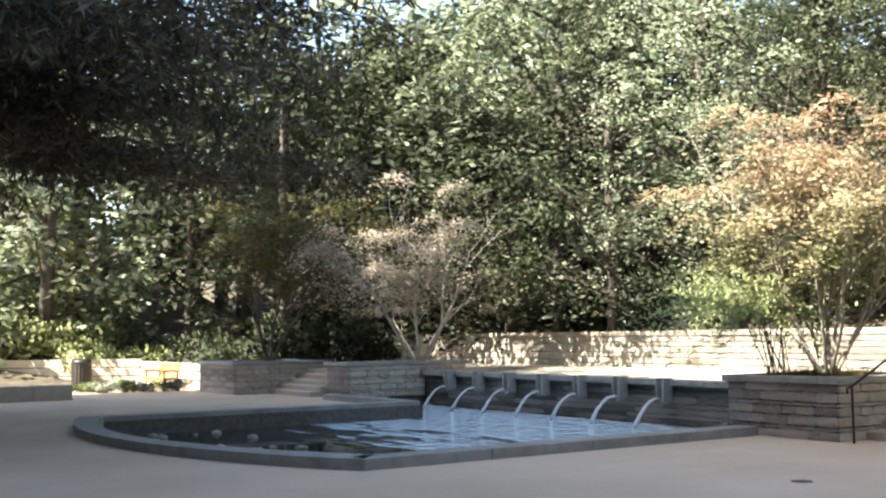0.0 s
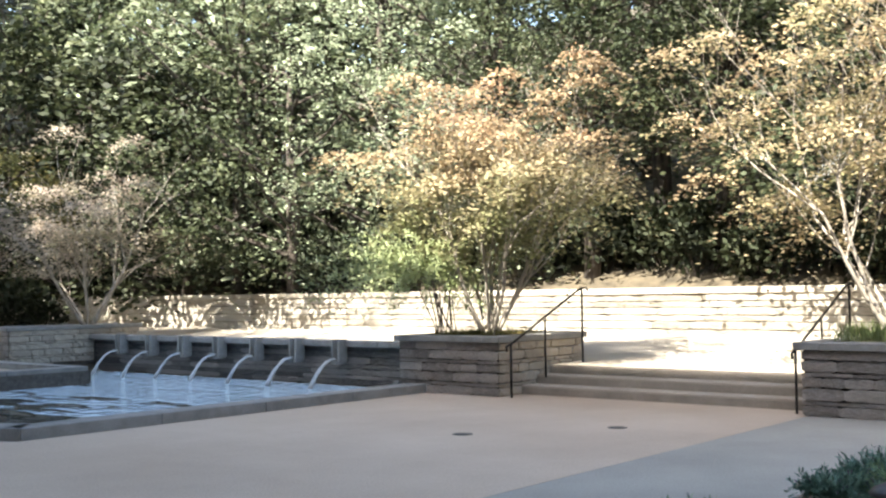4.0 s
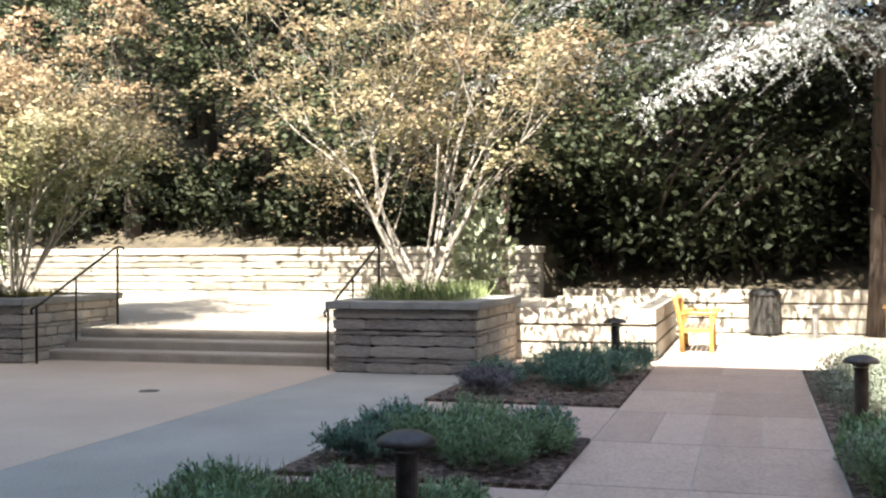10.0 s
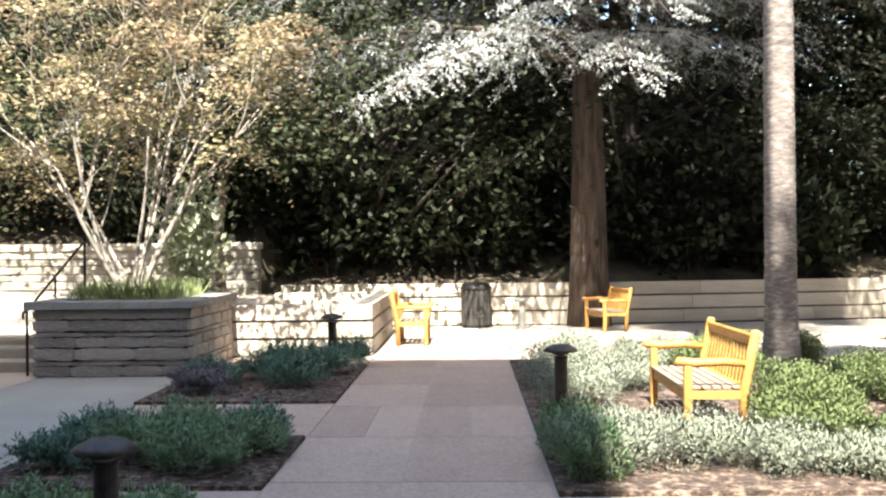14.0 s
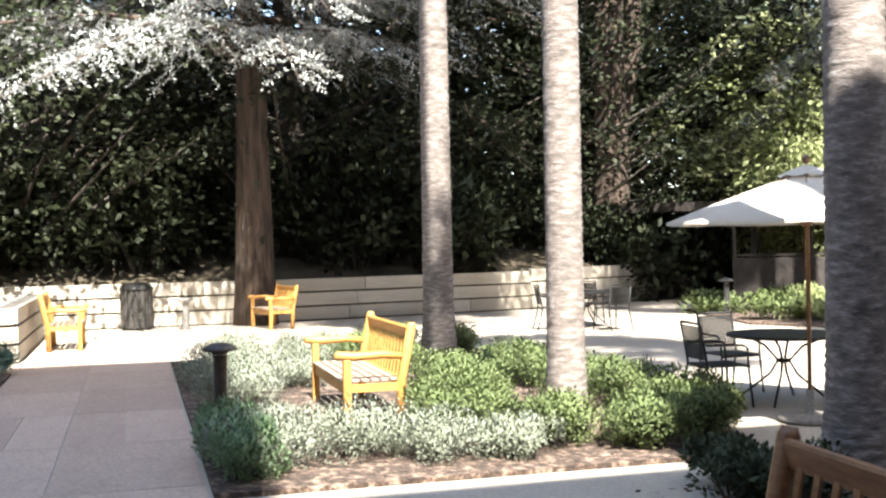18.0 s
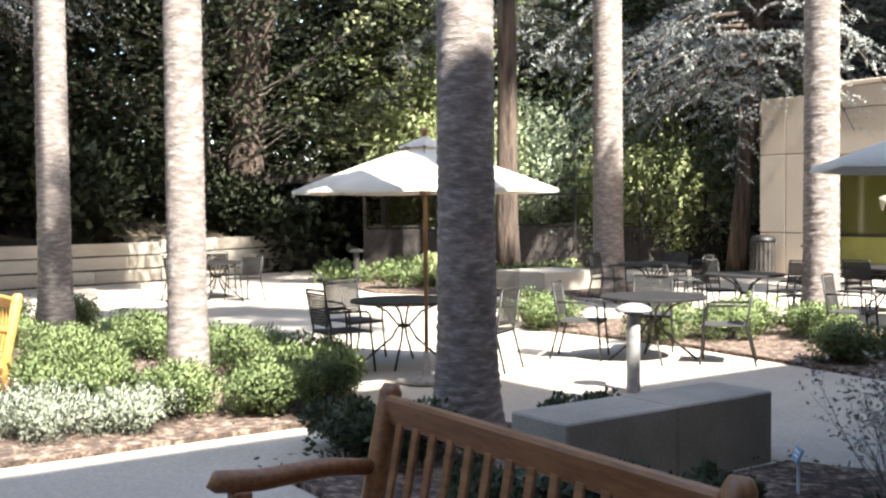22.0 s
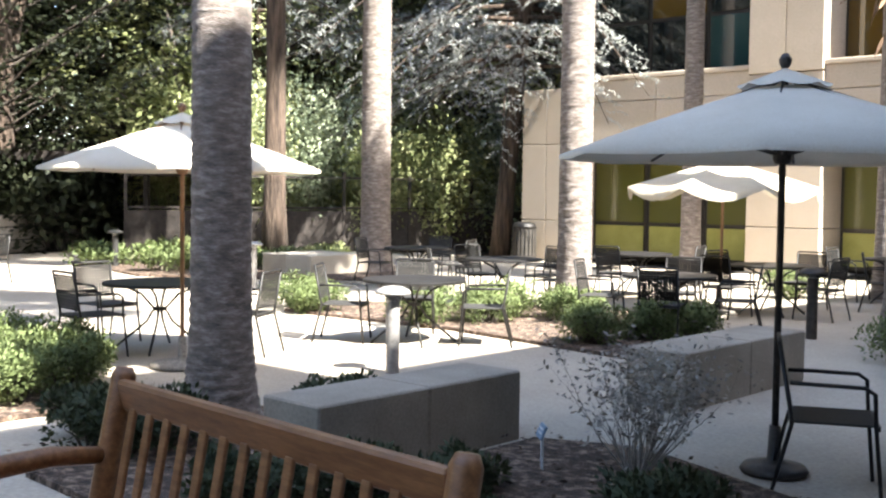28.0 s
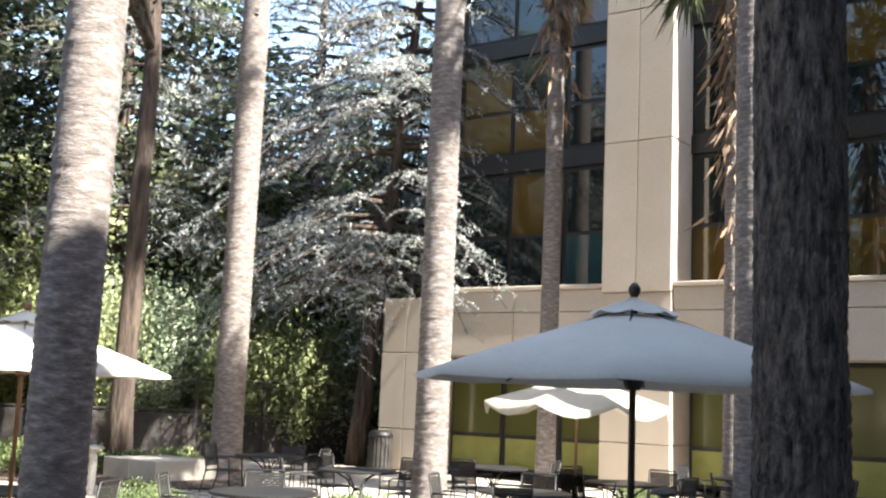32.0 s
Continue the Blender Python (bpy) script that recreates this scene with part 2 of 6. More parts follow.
M["leaf_autumn"] = leafy("leaf_autumn", (0.192, 0.216, 0.096), (0.448, 0.272, 0.168), (0.380, 0.308, 0.188), island=0.1, rise=(0.5, 6.6, 0.4))
M["leaf_tan"] = leafy("leaf_tan", (0.264, 0.248, 0.120), (0.448, 0.304, 0.188), (0.392, 0.320, 0.196), island=0.12)
M["leaf_blush"] = leafy("leaf_blush", (0.288, 0.264, 0.176), (0.528, 0.432, 0.360), (0.432, 0.368, 0.288), island=0.15)
M["leaf_olive"] = leafy("leaf_olive", (0.05, 0.06, 0.02), (0.22, 0.17, 0.07), (0.10, 0.10, 0.035))
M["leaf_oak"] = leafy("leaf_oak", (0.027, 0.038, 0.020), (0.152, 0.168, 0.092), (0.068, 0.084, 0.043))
M["leaf_bright"] = leafy("leaf_bright", (0.180, 0.210, 0.080), (0.480, 0.490, 0.270), (0.310, 0.340, 0.155))
M["leaf_blue"] = leafy("leaf_blue", (0.136, 0.176, 0.108), (0.480, 0.512, 0.376), (0.304, 0.352, 0.232))
M["leaf_teal"] = leafy("leaf_teal", (0.081, 0.161, 0.109), (0.276, 0.425, 0.310), (0.161, 0.265, 0.190), 0.25)
# leaf colour darkened to stand for the deep shade inside the wood
M["leaf_shaded"] = leafy("leaf_shaded", (0.014, 0.019, 0.011), (0.072, 0.078, 0.041), (0.032, 0.041, 0.019), 0.25)
M["needle_silver"] = leafy("needle_silver", (0.216, 0.228, 0.212), (0.624, 0.632, 0.600), (0.424, 0.436, 0.416), 0.25)
M["needle_blue"] = leafy("needle_blue", (0.194, 0.202, 0.194), (0.634, 0.642, 0.616), (0.405, 0.414, 0.396), 0.25)
M["needle_grey"] = leafy("needle_grey", (0.104, 0.112, 0.100), (0.368, 0.376, 0.352), (0.216, 0.228, 0.212), 0.2)
M["needle_dark"] = leafy("needle_dark", (0.040, 0.036, 0.022), (0.200, 0.160, 0.106), (0.090, 0.078, 0.052), 0.25)
M["needle_lime"] = leafy("needle_lime", (0.192, 0.232, 0.104), (0.384, 0.424, 0.240), (0.288, 0.336, 0.168), 0.35)
M["lavender"] = leafy("lavender", (0.15, 0.24, 0.11), (0.38, 0.53, 0.29), (0.25, 0.36, 0.185), 0.3)
M["lavender_top"] = leafy("lavender_top", (0.15, 0.14, 0.15), (0.36, 0.33, 0.35), (0.24, 0.22, 0.235), 0.2)
M["grass"] = leafy("grass", (0.09, 0.17, 0.035), (0.26, 0.36, 0.10), (0.15, 0.26, 0.06), 0.3)
M["silver_bush"] = leafy("silver_bush", (0.160, 0.176, 0.120), (0.464, 0.480, 0.400), (0.304, 0.328, 0.248), 0.2)
M["boxwood"] = leafy("boxwood", (0.064, 0.087, 0.032), (0.340, 0.386, 0.184), (0.175, 0.221, 0.087), 0.3)
M["pale_leaf"] = leafy("pale_leaf", (0.336, 0.384, 0.208), (0.576, 0.592, 0.448), (0.464, 0.496, 0.320), 0.3)
M["dry_twig"] = leafy("dry_twig", (0.220, 0.200, 0.170), (0.600, 0.540, 0.480), (0.400, 0.360, 0.320), 0.1)


def glass(name, tint, rough=0.03):
    m = bpy.data.materials.new(name)
    m.use_nodes = True
    b = m.node_tree.nodes["Principled BSDF"]
    nz = m.node_tree.nodes.new("ShaderNodeTexNoise")
    nz.inputs["Scale"].default_value = 0.7
    rp = m.node_tree.nodes.new("ShaderNodeValToRGB")
    rp.color_ramp.elements[0].color = (*[v * 0.6 for v in tint], 1)
    rp.color_ramp.elements[1].color = (*tint, 1)
    m.node_tree.links.new(nz.outputs[0], rp.inputs[0])
    m.node_tree.links.new(rp.outputs[0], b.inputs["Base Color"])
    b.inputs["Roughness"].default_value = rough
    b.inputs["Specular IOR Level"].default_value = 0.7
    return m


M["glass_dark"] = glass("glass_dark", (0.012, 0.016, 0.016))
M["glass_teal"] = glass("glass_teal", (0.02, 0.06, 0.06))
# amber tint paints warm interior light into the pane colour
M["glass_lamp_amber"] = glass("glass_lamp_amber", (0.10, 0.06, 0.012))
M["glass_olive"] = glass("glass_olive", (0.10, 0.10, 0.025), 0.15)
M["blind"] = material("blind", (0.26, 0.25, 0.06), (0.34, 0.32, 0.09), 2, 0.8, 0.1, 0.004)

# ---- mesh helpers ----
def thing(name, loc, label, category, group="", kind="", rz=0.0):
    ob = new(name)
    ob.empty_display_size = 0.2
    ob.matrix_basis = pose(*loc, 0, 0, rz)
    return tagged(ob, label, category, group, kind)


def finish(name, mesh, mat, smooth=False):
    mesh.materials.append(mat)
    if smooth:
        mesh.polygons.foreach_set("use_smooth", [True] * len(mesh.polygons))
    return new(name, mesh)


def part(name, bm, mat, parent, label="", smooth=False):
    me = bpy.data.meshes.new(name)
    bm.to_mesh(me)
    bm.free()
    ob = finish(name, me, mat, smooth)
    ob.parent = parent
    return tagged(ob, label)


def structure(name, bm, mat, label, category, smooth=False):
    me = bpy.data.meshes.new(name)
    bm.to_mesh(me)
    bm.free()
    return tagged(finish(name, me, mat, smooth), label, category, "", "structure")


def box(bm, x0, x1, y0, y1, z0, z1, bev=0.0, seg=1):
    r = bmesh.ops.create_cube(bm, size=1)
    vs = r["verts"]
    for v in vs:
        v.co = Vector(((x0 + x1) / 2 + v.co.x * (x1 - x0), (y0 + y1) / 2 + v.co.y * (y1 - y0), (z0 + z1) / 2 + v.co.z * (z1 - z0)))
    if bev:
        es = list({e for v in vs for e in v.link_edges})
        bmesh.ops.bevel(bm, geom=es, offset=bev, segments=seg, affect="EDGES", profile=0.6)
    return bm


def boxes(*args, bev=0.0):
    bm = bmesh.new()
    for a in args:
        box(bm, *a, bev=bev)
    return bm


def lattice(bm, u0, u1, v0, v1, n, m, bar, lift, thick):
    """One woven sheet with square holes in the plane x, z (lift 'z') or x, y (lift 'y')."""
    def marks(a, b, k):
        step = (b - a - bar) / (k - 1)
        return [q for i in range(k) for q in (a + i * step, a + i * step + bar)]
    us, vs = marks(u0, u1, n), marks(v0, v1, m)
    g = [[bm.verts.new((u, 0, v) if lift == "z" else (u, v, 0)) for v in vs] for u in us]
    for i in range(len(us) - 1):
        for j in range(len(vs) - 1):
            if not (i % 2 and j % 2):
                bm.faces.new((g[i][j], g[i + 1][j], g[i + 1][j + 1], g[i][j + 1]))
    bmesh.ops.solidify(bm, geom=bm.faces[:], thickness=thick)
    return bm


def tube(bm, pts, radii, n=8, cap=True):
    pts = [Vector(p) for p in pts]
    rings = []
    side = None
    for i, p in enumerate(pts):
        d = (pts[min(i + 1, len(pts) - 1)] - pts[max(i - 1, 0)]).normalized()
        if side is None:
            side = d.orthogonal().normalized()
        side = (side - d * side.dot(d)).normalized()
        up = d.cross(side)
        r = radii[i] if isinstance(radii, (list, tuple)) else radii
        rings.append([bm.verts.new(p + r * (math.cos(a) * side + math.sin(a) * up)) for a in [2 * math.pi * k / n for k in range(n)]])
    for a, b in zip(rings, rings[1:]):
        for k in range(n):
            bm.faces.new((a[k], a[(k + 1) % n], b[(k + 1) % n], b[k]))
    if cap:
        bm.faces.new(rings[0][::-1])
        bm.faces.new(rings[-1])
    return bm


def lathe(bm, profile, n=20, wob=None):
    rings = []
    for r, z in profile:
        rings.append([bm.verts.new(((r if wob is None else r * wob(k / n, z)) * math.cos(2 * math.pi * k / n), (r if wob is None else r * wob(k / n, z)) * math.sin(2 * math.pi * k / n), z)) for k in range(n)])
    for a, b in zip(rings, rings[1:]):
        for k in range(n):
            bm.faces.new((a[k], a[(k + 1) % n], b[(k + 1) % n], b[k]))
    bm.faces.new(rings[0][::-1])
    bm.faces.new(rings[-1])
    return bm


def prism(bm, outline, z0, z1):
    lo = [bm.verts.new((x, y, z0)) for x, y in outline]
    hi = [bm.verts.new((x, y, z1)) for x, y in outline]
    n = len(outline)
    for k in range(n):
        bm.faces.new((lo[k], lo[(k + 1) % n], hi[(k + 1) % n], hi[k]))
    bm.faces.new(hi)
    bm.faces.new(lo[::-1])
    return bm


def blades(name, base, tip, width, mat, parent, kind="", lean=None):
    """Many small leaves: each a kite from base to tip, shaded with its clump when lean gives the clump's outward way."""
    base, tip = np.asarray(base, float), np.asarray(tip, float)
    n = len(base)
    way = tip - base
    side = np.cross(way, np.random.normal(size=(n, 3)) * 0.55 + np.array([0.0, 0.0, 1.0]))
    side /= np.maximum(np.linalg.norm(side, axis=1, keepdims=True), 1e-6)
    w = np.broadcast_to(np.asarray(width, float).reshape(-1, 1), (n, 1))
    mid = base + way * 0.5
    if lean is not None:
        lean = np.asarray(lean, float) + np.random.normal(size=(n, 3)) * 0.22
        lean /= np.maximum(np.linalg.norm(lean, axis=1, keepdims=True), 1e-6)
        side *= np.where((np.cross(side, way) * lean).sum(1) < 0, -1.0, 1.0)[:, None]
    verts = np.stack([base, mid + side * w / 2, tip, mid - side * w / 2], 1).reshape(-1, 3)
    me = bpy.data.meshes.new(name)
    me.vertices.add(4 * n)
    me.vertices.foreach_set("co", verts.ravel())
    me.loops.add(4 * n)
    me.loops.foreach_set("vertex_index", np.arange(4 * n))
    me.polygons.add(n)
    me.polygons.foreach_set("loop_start", np.arange(0, 4 * n, 4))
    me.polygons.foreach_set("loop_total", np.full(n, 4))
    me.update(calc_edges=True)
    if lean is not None:
        me.polygons.foreach_set("use_smooth", np.ones(n, bool))
        me.normals_split_custom_set_from_vertices(np.repeat(lean, 4, axis=0))
    ob = finish(name, me, mat)
    ob.parent = parent
    if kind:
        ob["kind"] = kind
    return ob


def spray(centres, per, sigma, size, droop=0.0):
    """Leaf bases and tips scattered round twig ends."""
    c = np.repeat(np.asarray(centres, float), per, axis=0)
    base = c + np.random.normal(size=c.shape) * np.asarray(sigma)
    d = np.random.normal(size=c.shape)
    d[:, 2] = d[:, 2] * 0.6 - droop
    d /= np.linalg.norm(d, axis=1, keepdims=True)
    return base, base + d * size * np.random.uniform(0.6, 1.3, (len(c), 1))


# ---- plants ----
def grow(bm, p, d, length, r, depth, tips, rng, spread, kids=3, up=0.15, n=5):
    pts, rad = [p], [r]
    for i in range(3):
        d = (d + Vector((rng.uniform(-1, 1), rng.uniform(-1, 1), rng.uniform(-0.6, 1) + up)) * 0.16).normalized()
        p = p + d * length / 3
        pts.append(p)
        rad.append(r * (1 - 0.42 * (i + 1) / 3))
    tube(bm, pts, rad, n if depth > 1 else 4, cap=False)
    if depth <= 1:
        tips += [tuple(pts[2]), tuple(pts[3])]
    if depth == 0:
        return
    for _ in range(kids):
        s = Vector((rng.uniform(-1, 1), rng.uniform(-1, 1), rng.uniform(-0.35, 0.7)))
        grow(bm, pts[rng.choice((2, 3))], (d + s * spread).normalized(), length * rng.uniform(0.62, 0.85), rad[-1] * 0.72, depth - 1, tips, rng, spread, kids, up, n)


def leafy_tree(name, loc, label, seed, leaf, bark, stems=7, stem_len=1.9, lean=0.45, r=0.07, depth=3, spread=0.75, per=40, sigma=0.24, size=0.085, kids=3, up=0.15, group="", category="tree", share=0.5, fill=0.3, tier=0.5, floor=0.7):
    rng = random.Random(seed)
    np.random.seed(seed)
    t = thing(name, loc, label, category, group)
    bm, tips = bmesh.new(), []
    for k in range(stems):
        a = 2 * math.pi * (k + rng.uniform(-0.3, 0.3)) / stems
        l = lean * rng.uniform(0.4, 1.25)
        grow(bm, Vector((math.cos(a) * r * 1.2, math.sin(a) * r * 1.2, -0.05)), Vector((math.cos(a) * l, math.sin(a) * l, 1)).normalized(), stem_len * rng.uniform(0.75, 1.2), r * rng.uniform(0.7, 1.15), depth, tips, rng, spread, kids, up)
    part("trunk", bm, bark, t, smooth=True)
    pads = np.array([p for p in tips if rng.random() < share])
    inner = pads * np.array([0.62, 0.62, 0.72]) + np.random.normal(size=pads.shape) * np.array([0.35, 0.35, 0.3])
    pads = np.concatenate([pads, inner[np.random.random(len(inner)) < fill]])
    pads[:, 2] = np.where(np.random.random(len(pads)) < tier, np.round(pads[:, 2] / 0.62) * 0.62 + np.random.normal(size=len(pads)) * 0.07, pads[:, 2])
    c = np.repeat(pads, per, axis=0)
    off = np.random.normal(size=c.shape) * np.array([sigma, sigma, sigma * 0.2])
    b = c + off
    b[:, 2] -= 0.35 * (off[:, 0] ** 2 + off[:, 1] ** 2) / sigma
    d = np.random.normal(size=c.shape) * np.array([1, 1, 0.32]) + off * np.array([1.2, 1.2, 0]) / sigma - np.array([0, 0, 0.25])
    d /= np.linalg.norm(d, axis=1, keepdims=True)
    e = b + d * size * np.random.uniform(0.6, 1.3, (len(c), 1))
    keep = b[:, 2] > floor
    out = off / sigma * np.array([0.5, 0.5, 1.6]) + b / np.array([2.2, 2.2, 9.0]) * 0.7 + np.array([0, 0, 0.35])
    blades("crown", b[keep], e[keep], size * 0.6, leaf, t, kind="stuff", lean=out[keep])
    return t


def big_tree(name, loc, label, seed, leaf, bark, height=14, radius=5, low=0.15, clumps=150, per=90, size=0.2, r=0.3, squash=0.8, group="", droop=0.0):
    rng = random.Random(seed)
    np.random.seed(seed)
    t = thing(name, loc, label, "tree", group)
    bm = bmesh.new()
    top = Vector((rng.uniform(-0.5, 0.5), rng.uniform(-0.5, 0.5), height * 0.9))
    spine = [Vector((0, 0, -0.5)), Vector((rng.uniform(-0.2, 0.2), rng.uniform(-0.2, 0.2), height * 0.3)), Vector((rng.uniform(-0.4, 0.4), rng.uniform(-0.4, 0.4), height * 0.6)), top]
    tube(bm, spine, [r, r * 0.8, r * 0.5, r * 0.1], 8)
    cs = []
    for _ in range(clumps):
        z = rng.uniform(low, 1.0)
        prof = math.sin(math.pi * min(1, (z - low) / (1 - low) * 0.85 + 0.12)) ** 0.6
        a, q = rng.uniform(0, 2 * math.pi), radius * prof * rng.uniform(0.55, 1.05)
        c = Vector((math.cos(a) * q, math.sin(a) * q, z * height + rng.uniform(-0.5, 0.5)))
        cs.append(tuple(c))
        if rng.random() < 0.35:
            s = Vector((0, 0, max(0.1, c.z - q * 0.5)))
            tube(bm, [s, (s + c) / 2 + Vector((0, 0, -0.2)), c], [r * 0.25, r * 0.16, 0.02], 4, cap=False)
    part("trunk", bm, bark, t, smooth=True)
    cs = np.array(cs)
    c = np.repeat(cs, per, axis=0)
    off = np.random.normal(size=c.shape) * np.array([0.52, 0.52, 0.22 * squash]) * radius / 5
    b = c + off
    b[:, 2] -= 0.3 * (off[:, 0] ** 2 + off[:, 1] ** 2) / (0.52 * radius / 5)
    d = np.random.normal(size=c.shape) * np.array([1, 1, 0.4]) + off * np.array([1.5, 1.5, 0]) - np.array([0, 0, 0.3 + droop])
    d /= np.linalg.norm(d, axis=1, keepdims=True)
    e = b + d * size * np.random.uniform(0.6, 1.3, (len(c), 1))
    out = off * np.array([1.1, 1.1, 3.2]) * 5 / radius + c * np.array([1, 1, 0]) / radius * 0.7 + np.array([0, 0, 0.3])
    blades("crown", b, e, size * 0.6, leaf, t, kind="stuff", lean=out)
    return t


def conifer(name, loc, label, seed, needle, bark, height=16, radius=5.5, low=4.5, r=0.45, whorls=22, arms=6, droop=0.25, twigs=16, length=0.22, width=0.05, group="", lean=(0, 0), spiky=1.0, taper=0.85, split=False, sway=0.0, fine_to=0.0, swing=math.pi):
    rng = random.Random(seed)
    np.random.seed(seed)
    t = thing(name, loc, label, "tree", group)
    bm = bmesh.new()
    spine = [Vector((lean[0] * z, lean[1] * z, z * height - 0.3)) for z in (0, 0.1, 0.25, 0.5, 0.75, 1)]
    tube(bm, spine, [r * 1.25, r, r * 0.86, r * 0.62, r * 0.35, 0.05], 14)
    part("trunk", bm, bark, t, smooth=True)
    bm = bmesh.new()
    base, tip, wide, out = [], [], [], []
    for w in range(whorls):
        f = w / (whorls - 1)
        z = low + (height - low) * f
        reach = radius * (1 - taper * f)
        for k in range(arms):
            a = rng.uniform(-swing, swing)
            L = reach * rng.uniform(0.65, 1.1) * (1 + sway * max(-0.3, 1 - 4 * f) * math.sin(a))
            d = Vector((math.cos(a), math.sin(a), 0))
            s = d.cross(Vector((0, 0, 1)))
            o = Vector((lean[0] * z / height, lean[1] * z / height, z + rng.uniform(-0.4, 0.4)))
            bend = rng.uniform(-0.12, 0.12)
            at = lambda u: o + d * (L * u) + s * (L * bend * u * u) + Vector((0, 0, L * (0.10 * u - droop * u * u)))
            tube(bm, [at(u) for u in (0, 0.3, 0.65, 1)], [0.045 + 0.008 * L, 0.04, 0.025, 0.008], 5, cap=False)
            if split:
                part("branch", bm, bark, t, smooth=True)
                bm = bmesh.new()
            nt = max(4, int(twigs * L / 3))
            for i in range(nt):
                u = 0.18 + 0.82 * (i + rng.random()) / nt
                p = at(u)
                sg = 1 if rng.random() < 0.5 else -1
                td = (d * rng.uniform(0.3, 1.0) + s * sg * rng.uniform(0.4, 1.1) + Vector((0, 0, rng.uniform(-0.55, 0.12)))).normalized()
                tl = (0.35 + 0.95 * (1 - u)) * rng.uniform(0.6, 1.3) * (0.6 + 0.1 * L)
                near = z < fine_to
                m = max(5, int(tl / (0.02 if near else 0.075)))
                q = np.linspace(0.05, 1, m)[:, None]
                pts = np.array(p)[None] + np.array(td)[None] * tl * q + np.array([0, 0, -0.25 * tl])[None] * q * q
                nd = np.random.normal(size=(m, 3)) * 0.75 * spiky + np.array(td)[None] * (0.35 if near else 0.75)
                nd /= np.linalg.norm(nd, axis=1, keepdims=True)
                base.append(pts)
                tip.append(pts + nd * length * (0.36 if near else 1.0) * np.random.uniform(0.6, 1.2, (m, 1)))
                wide.append(np.full(m, width * (0.7 if near else 1.0)))
                out.append(nd * 0.7 + np.array([0, 0, 0.75]) + np.array(d)[None] * 0.35)
    if split:
        bm.free()
    else:
        part("branch", bm, bark, t, smooth=True)["kind"] = "stuff"
    blades("needles", np.concatenate(base), np.concatenate(tip), np.concatenate(wide), needle, t, kind="stuff", lean=np.concatenate(out))
    return t


def bush(name, loc, label, seed, leaf, rx, ry, h, count=2600, size=0.06, width=None, upright=0.3, group="", category="shrub", lumps=14):
    rng = random.Random(seed)
    np.random.seed(seed)
    t = thing(name, loc, label, category, group)
    bm = bmesh.new()
    c = []
    for k in range(lumps):
        a, q = rng.uniform(0, 2 * math.pi), math.sqrt(rng.random()) * 0.8
        c.append((math.cos(a) * q * rx, math.sin(a) * q * ry, h * rng.uniform(0.35, 0.75) * (1 - 0.35 * q)))
        tube(bm, [(c[-1][0] * 0.25, c[-1][1] * 0.25, -0.03), (c[-1][0] * 0.6, c[-1][1] * 0.6, c[-1][2] * 0.6), c[-1]], [0.012, 0.009, 0.004], 4, cap=False)
    part("stem", bm, M["bark_dark"], t)
    c = np.array(c)[np.random.randint(0, lumps, count)]
    d = np.random.normal(size=(count, 3))
    d /= np.linalg.norm(d, axis=1, keepdims=True)
    b = c + d * np.array([rx, ry, h]) * 0.33 * np.random.uniform(0.55, 1.05, (count, 1))
    b[:, 2] = np.abs(b[:, 2])
    way = d * 0.7 + np.random.normal(size=(count, 3)) * 0.5
    way[:, 2] += upright
    way /= np.linalg.norm(way, axis=1, keepdims=True)
    blades("foliage", b, b + way * size * np.random.uniform(0.6, 1.3, (count, 1)), width or size * 0.55, leaf, t, kind="stuff", lean=d * np.array([1, 1, 1.2]) + b / np.array([rx, ry, h]) * 0.5 + np.array([0, 0, 0.15]))
    return t


def lavender(name, loc, label, seed, rx, ry, h, count=1500, leaf="lavender", top="lavender_top", group="lavender beds"):
    np.random.seed(seed)
    t = thing(name, loc, label, "shrub", group)
    n = max(40, count // 10)
    a, q = np.random.uniform(0, 2 * np.pi, n), np.sqrt(np.random.random(n))
    lump = 0.64 + 0.2 * np.sin(a * 3 + seed) * np.cos(q * 5 + seed)
    dome = np.sqrt(np.maximum(0.0, 1 - 0.8 * q * q)) * h * (0.78 + 0.16 * np.sin(a * 2 + seed * 1.7) * q)
    foot = np.stack([np.cos(a) * q * rx * lump, np.sin(a) * q * ry * lump, dome * np.random.uniform(0.25, 0.7, n)], 1)
    way = np.stack([np.cos(a) * q * 0.75, np.sin(a) * q * 0.75, np.full(n, 0.8)], 1) + np.random.normal(size=(n, 3)) * 0.28
    way /= np.linalg.norm(way, axis=1, keepdims=True)
    m = 20
    long = h * np.random.uniform(0.24, 0.5, n)
    u = np.tile(np.linspace(0.0, 1.0, m), n)[:, None]
    w = np.repeat(way, m, axis=0)
    b = np.repeat(foot, m, axis=0) + w * np.repeat(long, m)[:, None] * u
    d = w * 0.75 + np.random.normal(size=(n * m, 3)) * 0.55
    d /= np.linalg.norm(d, axis=1, keepdims=True)
    side = b / np.array([rx, ry, h]) + np.array([0, 0, 0.2])
    blades("foliage", b, b + d * 0.055 * np.random.uniform(0.6, 1.3, (n * m, 1)), 0.016, M[leaf], t, kind="stuff", lean=d * 0.7 + side)
    k = np.random.random(n) < 0.22
    e = foot + way * long[:, None]
    blades("bloom", e[k] - way[k] * 0.02, e[k] + way[k] * h * 0.13, 0.018, M[top], t, kind="stuff")
    return t


# ---- ground and paving ----
def hill_edge(y):
    if y > 4.5:
        return 24.6
    return float(np.interp(y, (-16.3, -10, -3.2, 4.5), (30.15, 27.35, 26.0, 25.95)))


